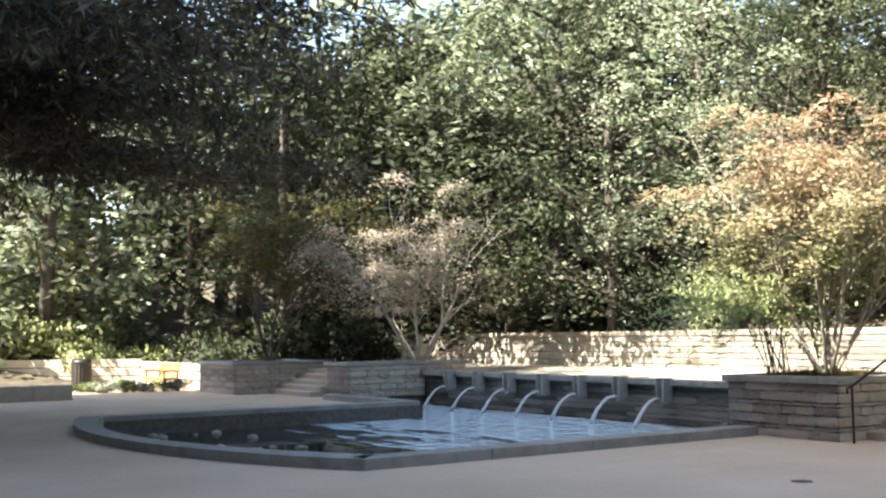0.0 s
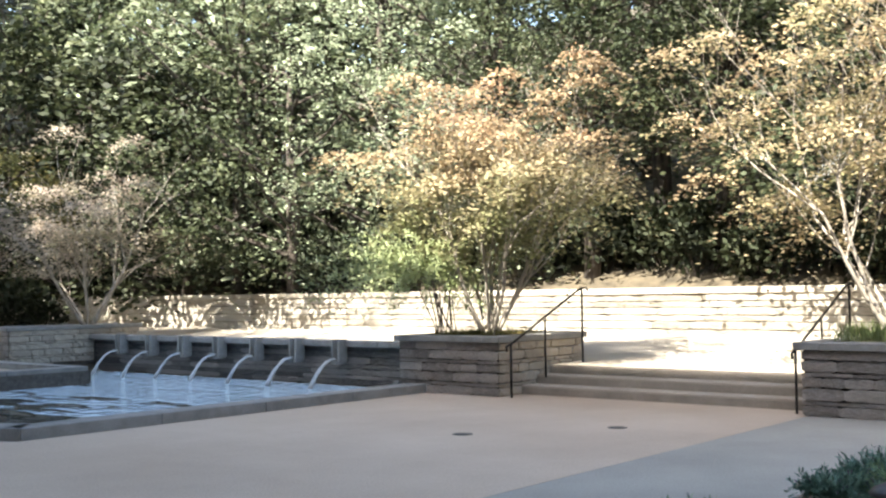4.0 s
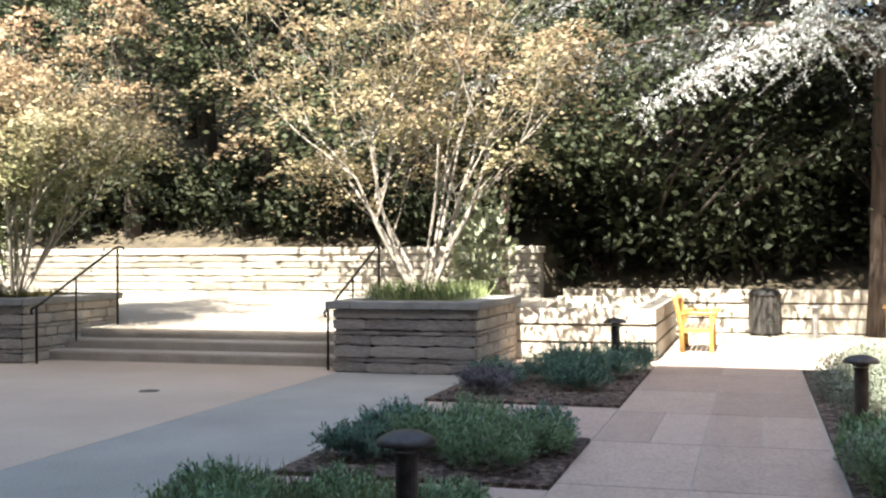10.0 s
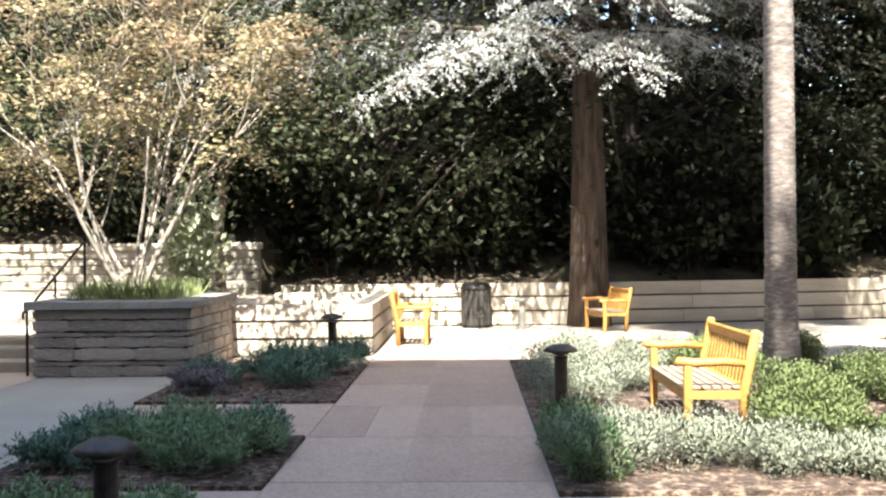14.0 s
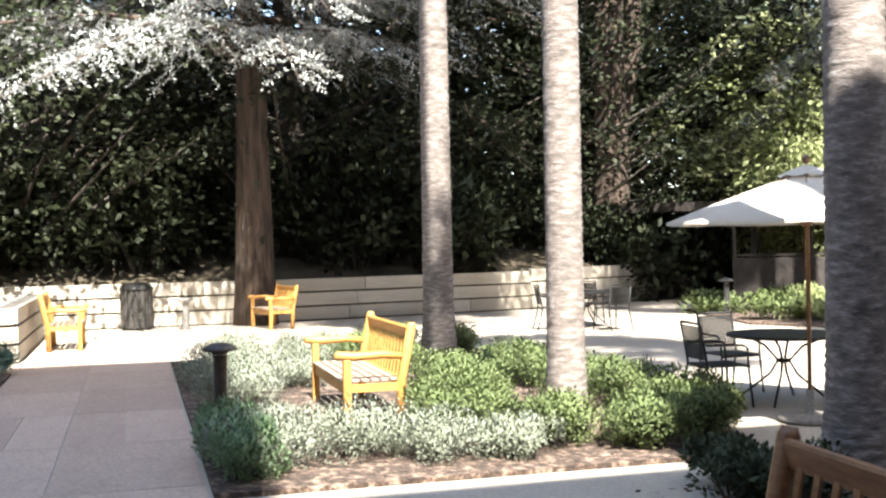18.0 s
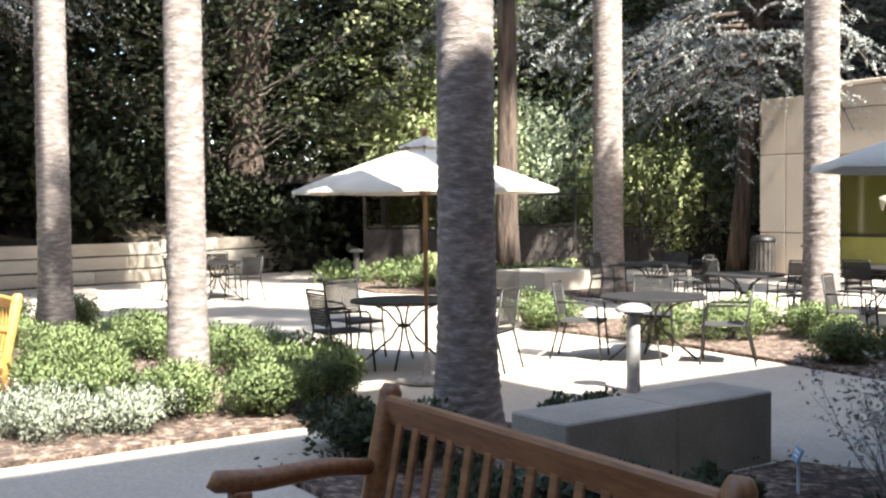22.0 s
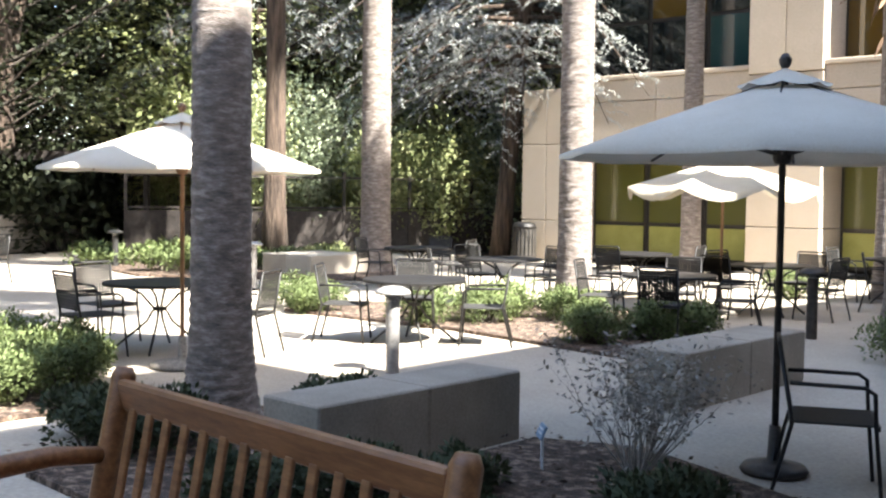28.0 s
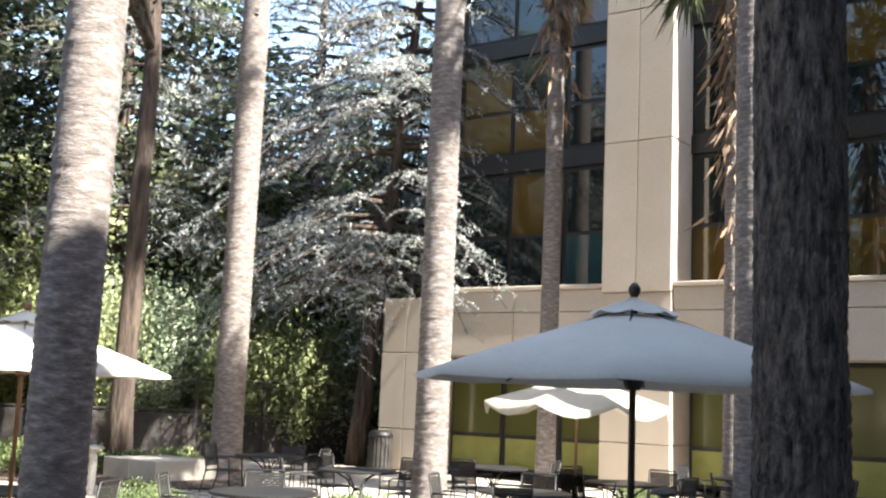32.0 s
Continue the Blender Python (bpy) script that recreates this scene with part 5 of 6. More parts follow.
palm(11.4, -19.6, 0.20, 13, "slender palm trunk before the building", 6, skirt=3.5, deep=0.02)
palm(7.4, -19.3, 0.20, 11.5, "slender palm trunk with a skirt of dead fronds", 7, skirt=4.5, deep=0.02)
palm(5.15, -13.9, 0.26, 14.5, "ringed grey palm trunk beside the stout dark one", 8)
palm(2.11, -5.83, 0.24, 17, "stout dark fissured palm trunk beside the umbrella", 9, "palm_dark", flare=1.2, deep=0.02)

# ---- trees in the planters ----
leafy_tree("autumn_tree", (17.0, 13.15, 1.0), "broad multi-stemmed tree with yellow and orange autumn leaves", 3, M["leaf_autumn"], M["bark_grey"], stems=9, stem_len=2.35, lean=0.55, r=0.05, depth=3, spread=0.85, per=230, sigma=0.34, size=0.1, group="planter trees", share=0.13, fill=0.7, tier=0.35, floor=0.5)
leafy_tree("autumn_tree", (17.2, 5.35, 1.0), "multi-stemmed tree with thin tan autumn leaves and bare twigs", 8, M["leaf_tan"], M["bark_grey"], stems=9, stem_len=2.45, lean=0.5, r=0.05, depth=3, spread=0.95, per=190, sigma=0.32, size=0.095, group="planter trees", share=0.12, fill=0.35, tier=0.5)
leafy_tree("autumn_tree", (18.85, 30.6, 1.0), "small tree with layered pale pinkish autumn leaves", 5, M["leaf_blush"], M["bark_grey"], stems=6, stem_len=2.3, lean=0.7, depth=3, spread=0.85, per=260, sigma=0.46, size=0.12, group="planter trees", up=0.0, share=0.08, fill=0.5, tier=1.0, floor=1.6)
leafy_tree("autumn_tree", (16.0, 36.2, 1.0), "shaded multi-stemmed tree with thin olive leaves", 6, M["leaf_olive"], M["bark_dark"], stems=5, stem_len=2.9, lean=0.7, depth=3, spread=0.9, per=200, sigma=0.5, size=0.14, group="planter trees", up=0.0, share=0.09, fill=0.4, tier=1.0, floor=1.8)

# feathery green shrub and planter grass
np.random.seed(40)
t = thing("feathery_shrub", (16.5, 13.9, 1.0), "feathery lime-green drooping conifer shrub at the planter's edge", "shrub")
bs, ts = [], []
rng = random.Random(40)
bm = bmesh.new()
for k in range(150):
    a, el = rng.uniform(0, 2 * math.pi), rng.uniform(-0.1, 0.9)
    L = rng.uniform(1.1, 2.5)
    d = np.array([math.cos(a) * math.cos(el), math.sin(a) * math.cos(el) + 0.35, math.sin(el)])
    q = np.linspace(0.1, 1, 46)[:, None]
    pts = d * L * q + np.array([0, 0, -0.7]) * q ** 2 * L * 0.6 + np.array([0, 0.45, 1.35])
    nd = np.random.normal(size=(46, 3)) * 0.7 + d * 0.6
    nd /= np.linalg.norm(nd, axis=1, keepdims=True)
    bs.append(pts), ts.append(pts + nd * 0.15)
    k % 12 or tube(bm, [(rng.uniform(-0.2, 0.2), rng.uniform(-0.2, 0.2), 0), (rng.uniform(-0.4, 0.4), 0.3 + rng.uniform(-0.4, 0.4), 1.2), tuple(pts[20]), tuple(pts[-1])], [0.012, 0.01, 0.006, 0.003], 4, cap=False)
part("stem", bm, M["bark_dark"], t)
blades("foliage", np.concatenate(bs), np.concatenate(ts), 0.035, M["needle_lime"], t, kind="stuff", lean=np.tile((-0.5, 0.0, 0.7), (150 * 46, 1)))


def tuft(name, loc, label, seed, n, rx, ry, h, leaf="grass", w=0.018):
    np.random.seed(seed)
    t = thing(name, loc, label, "grass")
    b = np.c_[np.random.uniform(-rx, rx, n), np.random.uniform(-ry, ry, n), np.full(n, 0.0)]
    d = np.random.normal(size=(n, 3)) * 0.35 + np.array([0, 0, 1])
    d /= np.linalg.norm(d, axis=1, keepdims=True)
    blades("blades", b, b + d * h * np.random.uniform(0.5, 1.2, (n, 1)), w, M[leaf], t, kind="stuff")
    return t


tuft("ornamental_grass", (17.0, 5.2, 1.06), "tufts of yellow-green grass in the stone planter", 41, 1300, 0.85, 0.85, 0.34, "boxwood")
tuft("ornamental_grass", (17.0, 13.2, 1.06), "dry low grass in the stone planter", 42, 900, 0.8, 0.8, 0.15, "leaf_olive")
bush("pale_shrub", (19.6, 4.9, 0.5), "pale-leaved shrub glowing in the sun behind the planter", 43, M["pale_leaf"], 0.8, 0.95, 2.9, 1500, 0.17, category="shrub")

# beds beside the path
for k, (x, y, rx, h) in enumerate([(9.0, 2.2, 0.5, 0.45), (9.7, 2.0, 0.45, 0.42), (9.4, 2.8, 0.5, 0.5), (10.1, 2.6, 0.42, 0.5), (9.9, 3.3, 0.5, 0.46), (9.1, 3.4, 0.4, 0.4), (10.2, 2.0, 0.35, 0.42)]):
    lavender("lavender_bush", (x, y, 0.03), "green-grey lavender bush in bark mulch", 100 + k, rx, rx, h, 2200, leaf="leaf_teal" if k in (4, 5, 6) else "lavender")
for k, (x, y, rx, h) in enumerate([(13.7, 3.4, 0.45, 0.42), (14.3, 2.3, 0.5, 0.46), (15.0, 2.7, 0.6, 0.55), (15.6, 2.1, 0.6, 0.56), (16.2, 2.7, 0.6, 0.55), (16.9, 1.85, 0.4, 0.5), (14.6, 3.5, 0.5, 0.4)]):
    lavender("lavender_bush", (x, y, 0.03), "blue-green lavender bush in the far bed", 120 + k, rx, rx, h, 2400, top="lavender_top" if k in (0, 6) else "leaf_teal", leaf="lavender_top" if k in (0,) else "leaf_teal")
for k, (x, y, rx, h) in enumerate([(6.9, 3.6, 0.5, 0.42), (6.9, 2.75, 0.5, 0.42), (6.8, 2.0, 0.4, 0.4), (6.2, 3.3, 0.5, 0.45), (5.6, 2.6, 0.5, 0.45)]):
    lavender("lavender_bush", (x, y, 0.03), "fading lavender bush with grey flower spikes", 140 + k, rx, rx, h, 2400)
tuft("ornamental_grass", (6.5, 2.8, 0.03), "green grass growing through the lavender", 160, 2600, 0.7, 0.95, 0.34, "boxwood")

# silver shrubs along the bench bed
silver = [(9.0, -1.1, 0.55, 0.5), (9.3, -1.9, 0.6, 0.52), (8.9, -2.5, 0.45, 0.42), (10.0, -1.2, 0.5, 0.4), (9.7, -2.2, 0.45, 0.24), (8.8, -3.1, 0.4, 0.36), (12.4, -1.2, 0.55, 0.48), (13.2, -1.4, 0.6, 0.5), (14.0, -1.2, 0.6, 0.5), (14.9, -1.5, 0.65, 0.5), (13.8, -2.0, 0.5, 0.42), (15.7, -1.2, 0.6, 0.5), (16.5, -1.6, 0.65, 0.55), (16.6, -2.6, 0.6, 0.55), (15.6, -2.4, 0.6, 0.5)]
for k, (x, y, rx, h) in enumerate(silver):
    bush("silver_shrub", (x, y, 0.03), "low silver-grey shrub with fine leaves in mulch", 200 + k, M["silver_bush"], rx, rx, h, 5200, 0.038, 0.014, 0.5, "silver shrubs", lumps=24)
bush("shaded_shrub", (8.7, -0.85, 0.03), "grey-green shrub in shade at the bed's corner", 230, M["lavender"], 0.4, 0.35, 0.5, 2200, 0.06, 0.018, 0.5)
bush("shaded_shrub", (9.6, -0.85, 0.03), "grey-green shrub in shade at the path's edge", 231, M["lavender"], 0.45, 0.3, 0.5, 2200, 0.06, 0.018, 0.5)
green = [(9.7, -3.0, 0.55, 0.6), (10.5, -3.2, 0.6, 0.62), (11.3, -3.4, 0.6, 0.62), (12.2, -3.5, 0.6, 0.6), (9.1, -3.6, 0.42, 0.5), (8.75, -4.3, 0.42, 0.5), (8.95, -4.9, 0.45, 0.52), (9.6, -5.2, 0.5, 0.5), (10.6, -5.1, 0.5, 0.55), (11.6, -4.9, 0.55, 0.55), (12.7, -4.6, 0.55, 0.55), (13.6, -4.8, 0.55, 0.55), (14.6, -3.4, 0.5, 0.5), (15.6, -3.2, 0.6, 0.55), (16.5, -3.8, 0.6, 0.6), (16.8, -5.0, 0.5, 0.5)]
for k, (x, y, rx, h) in enumerate(green):
    bush("boxwood_shrub", (x, y, 0.03), "clipped green boxwood shrub round the palm trunks", 250 + k, M["boxwood"], rx, rx, h, 5000, 0.042, 0.024, 0.3, "boxwood shrubs", lumps=26)
patio_green = [(12.9, -10.7, 0.55, 0.5), (12.2, -10.5, 0.45, 0.45), (10.2, -10.6, 0.5, 0.6), (9.6, -11.2, 0.45, 0.55), (9.8, -11.9, 0.55, 0.6), (9.1, -12.4, 0.5, 0.5), (7.5, -10.6, 0.4, 0.54), (7.25, -11.4, 0.38, 0.52), (7.0, -12.0, 0.34, 0.5), (8.5, -18.0, 0.5, 0.55), (3.9, -11.3, 0.6, 0.6), (3.5, -10.4, 0.5, 0.55), (4.5, -12.2, 0.6, 0.6)]
for k, (x, y, rx, h) in enumerate(patio_green):
    bush("boxwood_shrub", (x, y, 0.03), "clipped green shrub in the patio bed", 300 + k, M["boxwood"], rx, rx, h, 4000, 0.045, 0.025, 0.3, "boxwood shrubs", lumps=24)
# boxwood again, in a darker leaf colour that stands for its shade
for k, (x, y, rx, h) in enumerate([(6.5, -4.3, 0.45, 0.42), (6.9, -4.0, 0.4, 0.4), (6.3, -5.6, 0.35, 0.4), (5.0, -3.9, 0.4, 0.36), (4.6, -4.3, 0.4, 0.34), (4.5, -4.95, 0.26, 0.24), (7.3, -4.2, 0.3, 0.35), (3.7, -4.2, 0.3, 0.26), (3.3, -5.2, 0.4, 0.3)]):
    bush("shaded_boxwood", (x, y, 0.03), "green shrub behind the bench, its shade put into a darker leaf colour", 330 + k, M["leaf_oak"], rx, rx, h, 2200, 0.055, 0.03, 0.25, "shaded shrubs", lumps=16)
for k in range(16):
    rng = random.Random(500 + k)
    x, y = (rng.uniform(19.2, 23.8), rng.uniform(-17.5, -12.8))
    bush("low_shrub", (x, y, 0.03), "low yellow-green shrub in the back bed", 400 + k, M["leaf_bright"] if k % 3 else M["boxwood"], 0.7, 0.7, rng.uniform(0.35, 0.7), 1100, 0.11, 0.05, 0.4, "back shrubs", lumps=14)

for k, (x, y) in enumerate([(10.3, 40.2), (11.0, 39.5), (11.6, 39.2), (12.3, 39.1), (12.9, 38.9), (13.5, 38.8), (10.8, 40.3), (12.0, 39.8)]):
    bush("bed_shrub", (x, y, 0.0), "small grey-green shrub at the foot of the low wall", 360 + k, M["silver_bush"] if k % 2 else M["boxwood"], 0.45, 0.45, 0.32 + 0.1 * (k % 3), 1100, 0.09, 0.04, 0.4, "wall bed shrubs", lumps=10)

for k, (x, y, r, h) in enumerate([(24.6, -20.8, 1.7, 5.0), (25.6, -19.2, 1.8, 5.6), (26.8, -17.9, 1.8, 5.0), (26.4, -21.0, 1.9, 6.6), (28.0, -19.4, 1.9, 6.8), (23.6, -22.4, 1.6, 4.4), (25.2, -22.8, 1.9, 6.4), (22.2, -23.9, 1.5, 4.8), (23.4, -25.0, 1.7, 6.0), (21.4, -25.6, 1.6, 5.4)]):
    bush("twiggy_shrub", (x, y, 0.0), "tall yellow-green twiggy shrub in half shade behind the fence", 440 + k, M["leaf_bright"] if k % 3 else M["leaf_blue"], r, r, h, 5200, 0.15, 0.07, 0.1, "twiggy shrubs", lumps=30)

# dry wispy shrub by the umbrella
t = thing("dry_shrub", (3.95, -5.95, 0.03), "dry grey wispy shrub with dark seed heads", "shrub")
rng = random.Random(77)
np.random.seed(77)
bm, tips = bmesh.new(), []
for k in range(34):
    a, l = rng.uniform(0, 2 * math.pi), rng.uniform(0.2, 1.0)
    grow(bm, Vector((0.05 * math.cos(a), 0.05 * math.sin(a), 0)), Vector((math.cos(a) * l, math.sin(a) * l, 1)).normalized(), rng.uniform(0.25, 0.42), 0.006, 2, tips, rng, 0.55, 2, 0.2, 4)
part("stem", bm, M["dry_twig"], t)
b, e = spray(tips, 5, 0.05, 0.045)
blades("leaves", b, e, 0.02, M["dry_twig"], t, kind="stuff")
b, e = spray([p for p in tips if p[2] > 0.62][::3], 7, 0.008, 0.022)
blades("dry_bloom", b, e, 0.018, M["bark_dark"], t, kind="stuff")

# ---- cedars and conifers ----
conifer("blue_cedar", (25.0, -2.75, 0), "large cedar with silver-blue drooping branches and ribbed brown trunk", 11, M["needle_blue"], M["bark_brown"], height=17, radius=8.9, sway=0.45, taper=0.3, low=6.3, r=0.44, whorls=15, arms=13, droop=0.33, twigs=17, length=0.22, width=0.045, split=True, fine_to=9.0)
conifer("blue_cedar", (19.8, -23.7, 0), "silver-needled cedar hanging before the building", 12, M["needle_silver"], M["bark_brown"], height=21, radius=6.2, taper=0.45, low=5.3, r=0.25, whorls=24, arms=8, droop=0.62, twigs=20, length=0.22, width=0.045, split=True, lean=(-1.6, -1.0), fine_to=12.5)
conifer("grey_cedar", (31.0, -9.0, 0.5), "grey cedar under the wood, its deep shade put into the needle colour", 13, M["leaf_shaded"], M["bark_brown"], height=17, radius=6.5, low=4.0, r=0.35, whorls=18, arms=6, droop=0.3, twigs=14, length=0.24, width=0.05)
conifer("grey_cedar", (29.5, -22.5, 0), "tall grey cedar at the back of the patio", 16, M["needle_grey"], M["bark_brown"], height=23, radius=6.0, low=6.5, r=0.3, whorls=20, arms=7, droop=0.4, twigs=16, length=0.24, width=0.06, taper=0.5)
conifer("grey_cedar", (24.5, -26.5, 0), "tall grey-green cedar behind the patio", 14, M["needle_grey"], M["bark_brown"], height=21, radius=6.5, low=7.0, r=0.35, whorls=20, arms=6, droop=0.35, twigs=14, length=0.24, width=0.05)
conifer("dark_pine", (3.0, 27.0, 0), "huge dark pine whose shaded boughs hang over the plaza", 15, M["needle_dark"], M["bark_dark"], height=17, radius=12.5, low=6.6, r=0.45, whorls=9, arms=15, droop=0.08, twigs=15, length=0.42, width=0.065, taper=0.4, swing=1.9)
for k, (x, y, h, rad) in enumerate([(26.6, 30.5, 17, 4.0), (28.0, 26, 19, 4.2), (27.4, 36.0, 18, 4.0)]):
    conifer("green_conifer", (x, y, hill(x, y) - 0.2), "tall pale-green conifer behind the terrace wall", 20 + k, M["leaf_blue"], M["bark_brown"], height=h, radius=rad, low=0.8, r=0.3, whorls=19, arms=6, droop=0.22, twigs=11, length=0.3, width=0.09)

limb = thing("bare_limb", (19.5, -23.85, 3.6), "bare dark cedar limb reaching out sideways", "branch")
part("limb", tube(bmesh.new(), [(0.1, 0.1, -0.15), (-0.5, -0.3, 0.1), (-1.3, -0.6, 0.55), (-1.9, -0.8, 1.0)], [0.1, 0.08, 0.06, 0.04], 8), M["bark_dark"], limb, smooth=True)
# old trunks with bark
def old_trunk(x, y, r, h, label, seed, fork=None, drift=(0, 0), wide=2.6, leaf="leaf_oak"):
    rng = random.Random(seed)
    t = thing("old_tree", (x, y, 0), label, "tree", "old trees")
    bm = bmesh.new()
    pts = [Vector((0.12 * math.sin(k * 1.3 + seed) * k / 6, 0.1 * math.cos(k * 1.7 + seed) * k / 6, k * h / 8 - 0.2)) for k in range(9)]
    tube(bm, pts, [r * 1.45, r * 1.08] + [r * (1 - 0.06 * k) for k in range(7)], 14)
    if fork:
        tube(bm, [pts[3], pts[3] + Vector(fork) * 0.4 + Vector((0, 0, 0.7)), pts[3] + Vector(fork) + Vector((0, 0, 3)), pts[3] + Vector(fork) * 1.2 + Vector((0, 0, 7))], [r * 0.6, r * 0.55, r * 0.5, r * 0.35], 10)
    if drift != (0, 0):
        for a in (0.5, 1.0, 1.35):
            tube(bm, [pts[6], pts[7] + Vector((drift[0] * a * 0.4, drift[1] * a * 0.4, 0.9)), pts[8] + Vector((drift[0] * a, drift[1] * a, 0.6))], [r * 0.5, r * 0.35, r * 0.1], 7)
    part("trunk", bm, M["bark_brown"], t, smooth=True)
    np.random.seed(seed)
    cs = np.array([[rng.gauss(drift[0], wide), rng.gauss(drift[1], wide), h * rng.uniform(0.72 if wide > 3 else 0.62, 1.15)] for _ in range(90)])
    c = np.repeat(cs, 130, 0)
    off = np.random.normal(size=c.shape) * np.array([0.6, 0.6, 0.28])
    d = np.random.normal(size=c.shape) * np.array([1, 1, 0.4]) + off - np.array([0, 0, 0.3])
    d /= np.linalg.norm(d, axis=1, keepdims=True)
    blades("crown", c + off, c + off + d * 0.17, 0.1, M[leaf], t, kind="stuff", lean=off * np.array([1, 1, 3]) + np.array([0, 0, 0.3]))
    return t


old_trunk(29.9, -13.9, 0.55, 13, "old grey-brown forked trunk dappled with sun", 61, (0.5, -1.0, 0), leaf="leaf_shaded")
# slim tree's crown drifts out of view, added there to shade the block wall
old_trunk(20.0, -15.9, 0.24, 13, "slim dappled tree trunk behind the umbrella", 62, None, (-2.6, 6.4), 3.2)
old_trunk(31.5, -8.5, 0.4, 13, "shaded grey trunk in the wood", 63, (0.3, 0.9, 0), leaf="leaf_shaded")
old_trunk(24.0, 6.5 - 1.0, 0.12, 6, "slim bare trunk beside the terrace wall", 64)

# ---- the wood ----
KINDS = [("leaf_oak", 15, 5.5, 0.3, 120, "dense dark green oak on the hillside"), ("leaf_blue", 16, 5.0, 0.08, 136, "dense grey-green tree on the hillside"), ("leaf_oak", 12, 5.2, 0.14, 112, "broad dark oak in the wood"), ("leaf_bright", 9, 4.2, 0.06, 90, "bright yellow-green tree lit by the sun"), ("leaf_shaded", 14, 6.0, 0.3, 150, "dense dark evergreen tree, the wood's shade put into its leaf colour"), ("leaf_shaded", 11, 5.5, 0.1, 150, "dense evergreen tree darkened for shade, with boughs down to the ground")]
kinds = [big_tree("wood_tree", (70 + 12 * k, 60, hill(70 + 12 * k, 60)), label, 600 + k, M[leaf], M["bark_dark"], h, rad, low, cl, 130 if k < 2 else 74, 0.155 if k < 2 else 0.205, group="hillside wood") for k, (leaf, h, rad, low, cl, label) in enumerate(KINDS)]
far_kinds = [big_tree("wood_tree", (70 + 12 * k, 75, hill(70 + 12 * k, 75)), label, 620 + k, M[leaf], M["bark_dark"], h, rad, low, int(cl * 0.75), 36, 0.40, group="hillside wood") for k, (leaf, h, rad, low, cl, label) in enumerate(KINDS)]
spots = []
rng = random.Random(9)
for row, (x0, step) in enumerate(((27.6, 4.4), (34, 5.4), (43, 7.0))):
    y = 3.0 + row
    while y < 82 + 8 * row:
        spots.append((x0 + rng.uniform(-1.2, 1.2), y + rng.uniform(-1, 1), (5 if row == 0 and y < 8 else 0 if row == 0 and y < 17 else (1 if y < 40 else rng.choice((0, 4))))))
        y += step
for row, (x0, step) in enumerate(((30.2, 4.4), (37, 5.6), (45, 8.0))):
    y = 1.0 - row
    while y > -46 - 10 * row:
        if not (y < -14 and x0 < 32):
            spots.append((x0 + rng.uniform(-1.2, 1.2), y + rng.uniform(-1, 1), 5))
        y -= step
spots += [(30, -22, 3), (30.5, -26, 0), (28, -30, 3), (30.8, -20.4, 3), (25.5, -28, 3), (22.5, -27.5, 3), (28.5, -25, 3), (24, -31, 0), (34, -25, 1), (22, -34, 0), (30, -36, 1), (18, 50, 1), (23, 55, 0), (14, 56, 3), (10, 55, 3), (19, 62, 0), (10, 66, 0), (26, 48, 4), (24.9, 27.6, 2), (24.9, 30.5, 2), (24.8, 33.5, 5), (34, -33, 4), (39, -22, 4), (30, -41, 4), (25, -40, 4), (40, -30, 4), (36, -40, 4), (25.2, 36.5, 5), (25, 41, 5), (36, -16, 4), (35, -20, 3), (33, -24, 3), (37, -26, 5), (31, -29, 5), (27, -34, 5), (25, 63, 0), (30, 62, 1), (5, 74, 1), (13, 75, 0), (20, 72, 1), (28, 72, 0), (20.5, 44.5, 4), (4, 70, 1), (-4, 76, 0), (-12, 84, 0), (10, 84, 1), (26.2, 8.5, 0), (26.4, 12.5, 0), (26.2, 16.5, 0), (26.4, 20.5, 1), (11.5, 51, 1), (8.5, 53, 1)]
tall = [(15, 60, 1), (21, 58, 0), (9, 64, 0), (27, 54, 1), (4, 66, 0), (33, 48, 1), (39, -15, 4), (43, -20, 4), (40, -24, 4)]
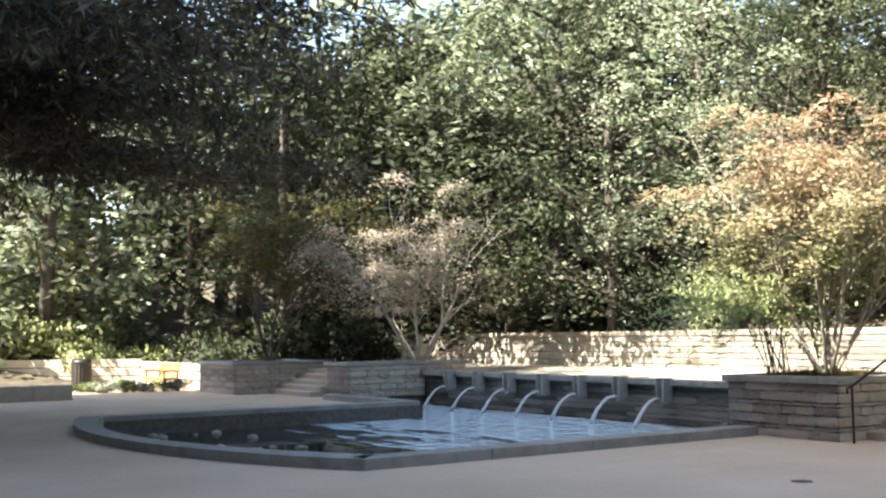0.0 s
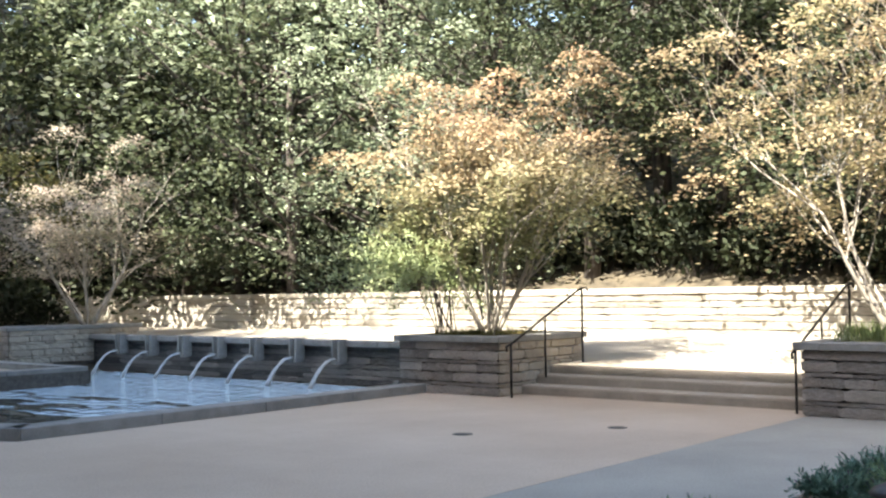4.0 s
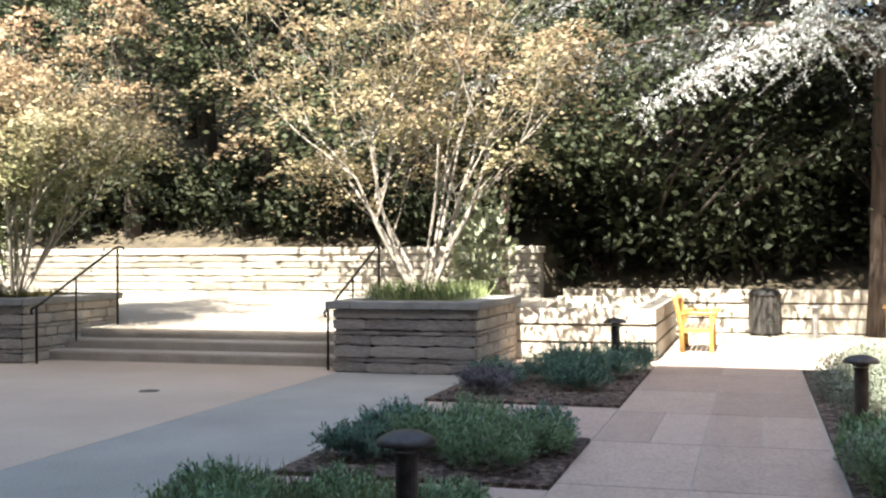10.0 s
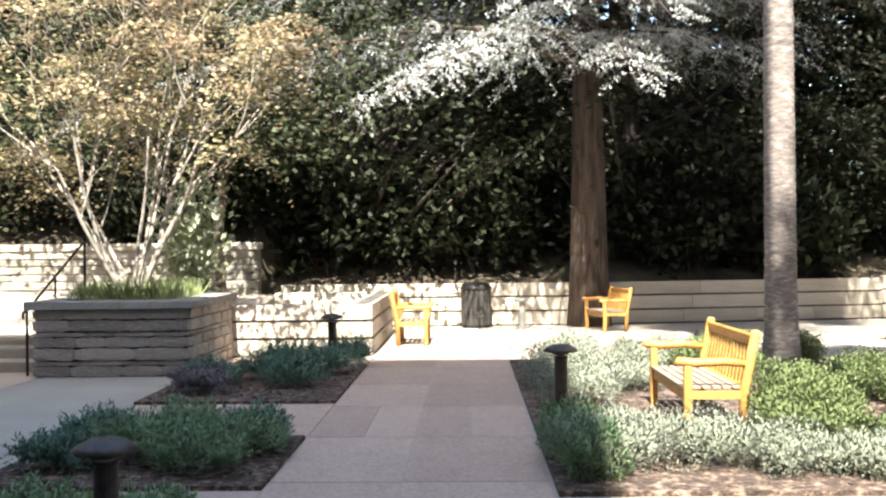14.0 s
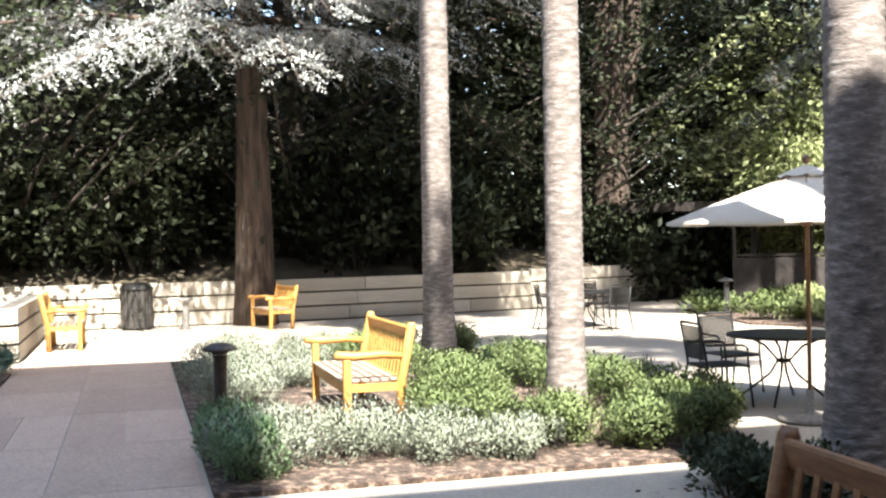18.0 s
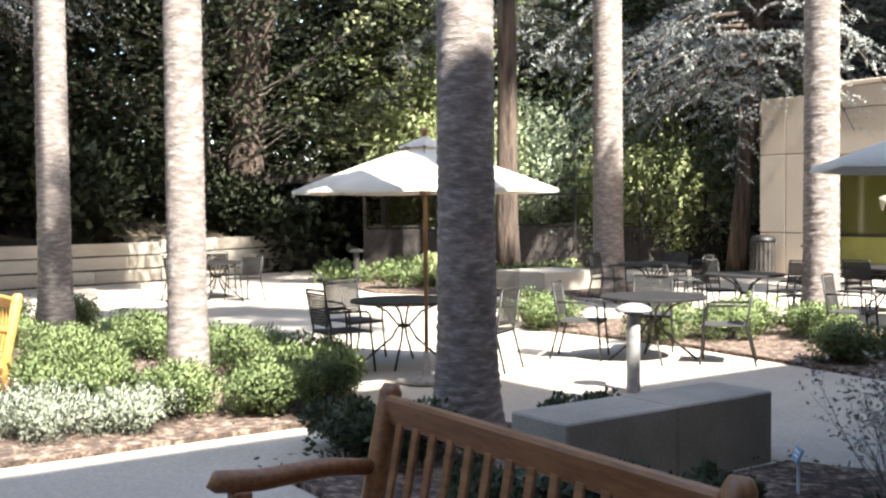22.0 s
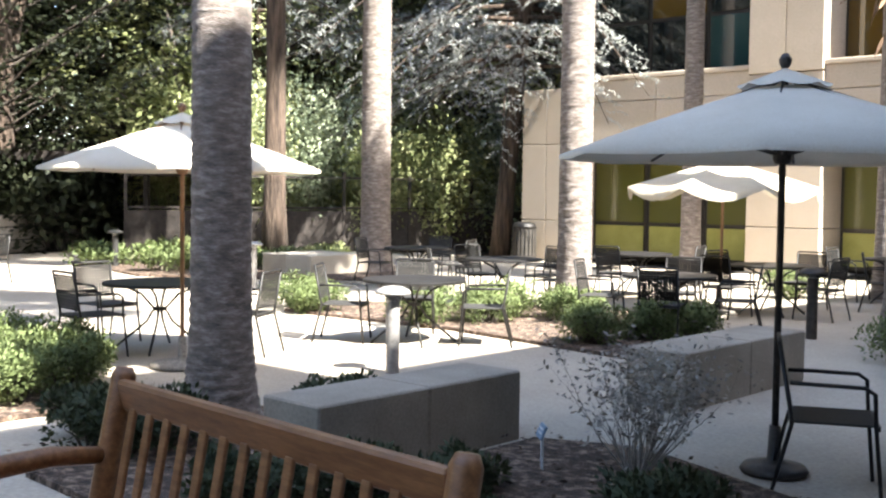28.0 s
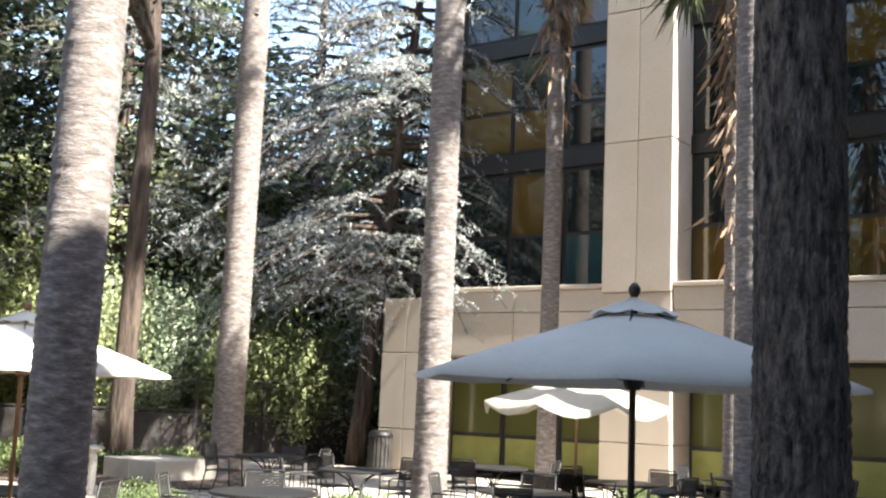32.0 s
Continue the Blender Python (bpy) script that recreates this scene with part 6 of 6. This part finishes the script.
for n, (x, y, k) in enumerate(spots + tall):
    s = rng.uniform(0.85, 1.2) * (1.55 if n >= len(spots) else 1)
    copy_thing((kinds if math.hypot(x, y) < 40 else far_kinds)[k], pose(x, y, max(0, hill(x, y)) - 0.3, 0, 0, rng.uniform(0, 360)) @ Matrix.Diagonal((s, s, s * rng.uniform(0.9, 1.1), 1)))
for n, ob in enumerate(kinds + far_kinds):
    ob.matrix_basis = pose(62 + 6 * n, 30 - 11 * n, hill(62 + 6 * n, 30 - 11 * n) - 0.3)

# understorey along the walls
und = [bush("wood_shrub", (45 + 6 * k, 0, 8), lab, 700 + k, M[lf], 1.5, 1.5, h, 1700, 0.24, 0.13, 0.2, "understorey", lumps=26) for k, (lf, h, lab) in enumerate((("leaf_shaded", 2.4, "evergreen shrub under the trees, leaf colour darkened for shade"), ("leaf_blue", 1.9, "grey-green shrub under the trees"), ("leaf_bright", 1.6, "sunlit yellow-green shrub at the wood's edge")))]
us = []
for k in range(26):
    us.append((25.6 + rng.uniform(0, 1.6), 5.5 + 1.9 * k + rng.uniform(-0.6, 0.6), 0))
for k in range(20):
    us.append((28.3 + rng.uniform(0, 3.0), 4.2 - 1.0 * k + rng.uniform(-0.6, 0.6), 0))
us += [(27.0, 1.6, 0), (26.9, -0.4, 0), (26.9, 3.4, 0), (27.2, -5.5, 0), (27.4, -7.5, 0), (12.5, 49.5, 2), (11, 52, 2), (9, 54, 2), (13.5, 51.5, 2), (15, 54, 1), (6.5, 54, 2), (15.6, 47.5, 2), (13.2, 48.2, 2), (10.5, 50.8, 2), (8, 51.5, 1), (16.8, 45, 0), (18.2, 40, 0), (17.5, 42.5, 0), (16, 40.5, 0), (5.5, 52, 2), (20, 37.5, 0), (27, -19, 2), (25.5, -23.5, 2), (24.5, -27, 0), (28.5, -20.5, 0), (22.5, -29, 2), (31, -17, 0), (33, -19, 0)]
for x, y, k in us:
    s = rng.uniform(0.8, 1.35)
    copy_thing(und[k], pose(x, y, max(0, hill(x, y)) - 0.15, 0, 0, rng.uniform(0, 360)) @ Matrix.Diagonal((s, s, s, 1)))
for k, o in enumerate(und):
    o.matrix_basis = pose(33.5 + k, 63 + 2.5 * k, hill(34, 63) - 0.1)
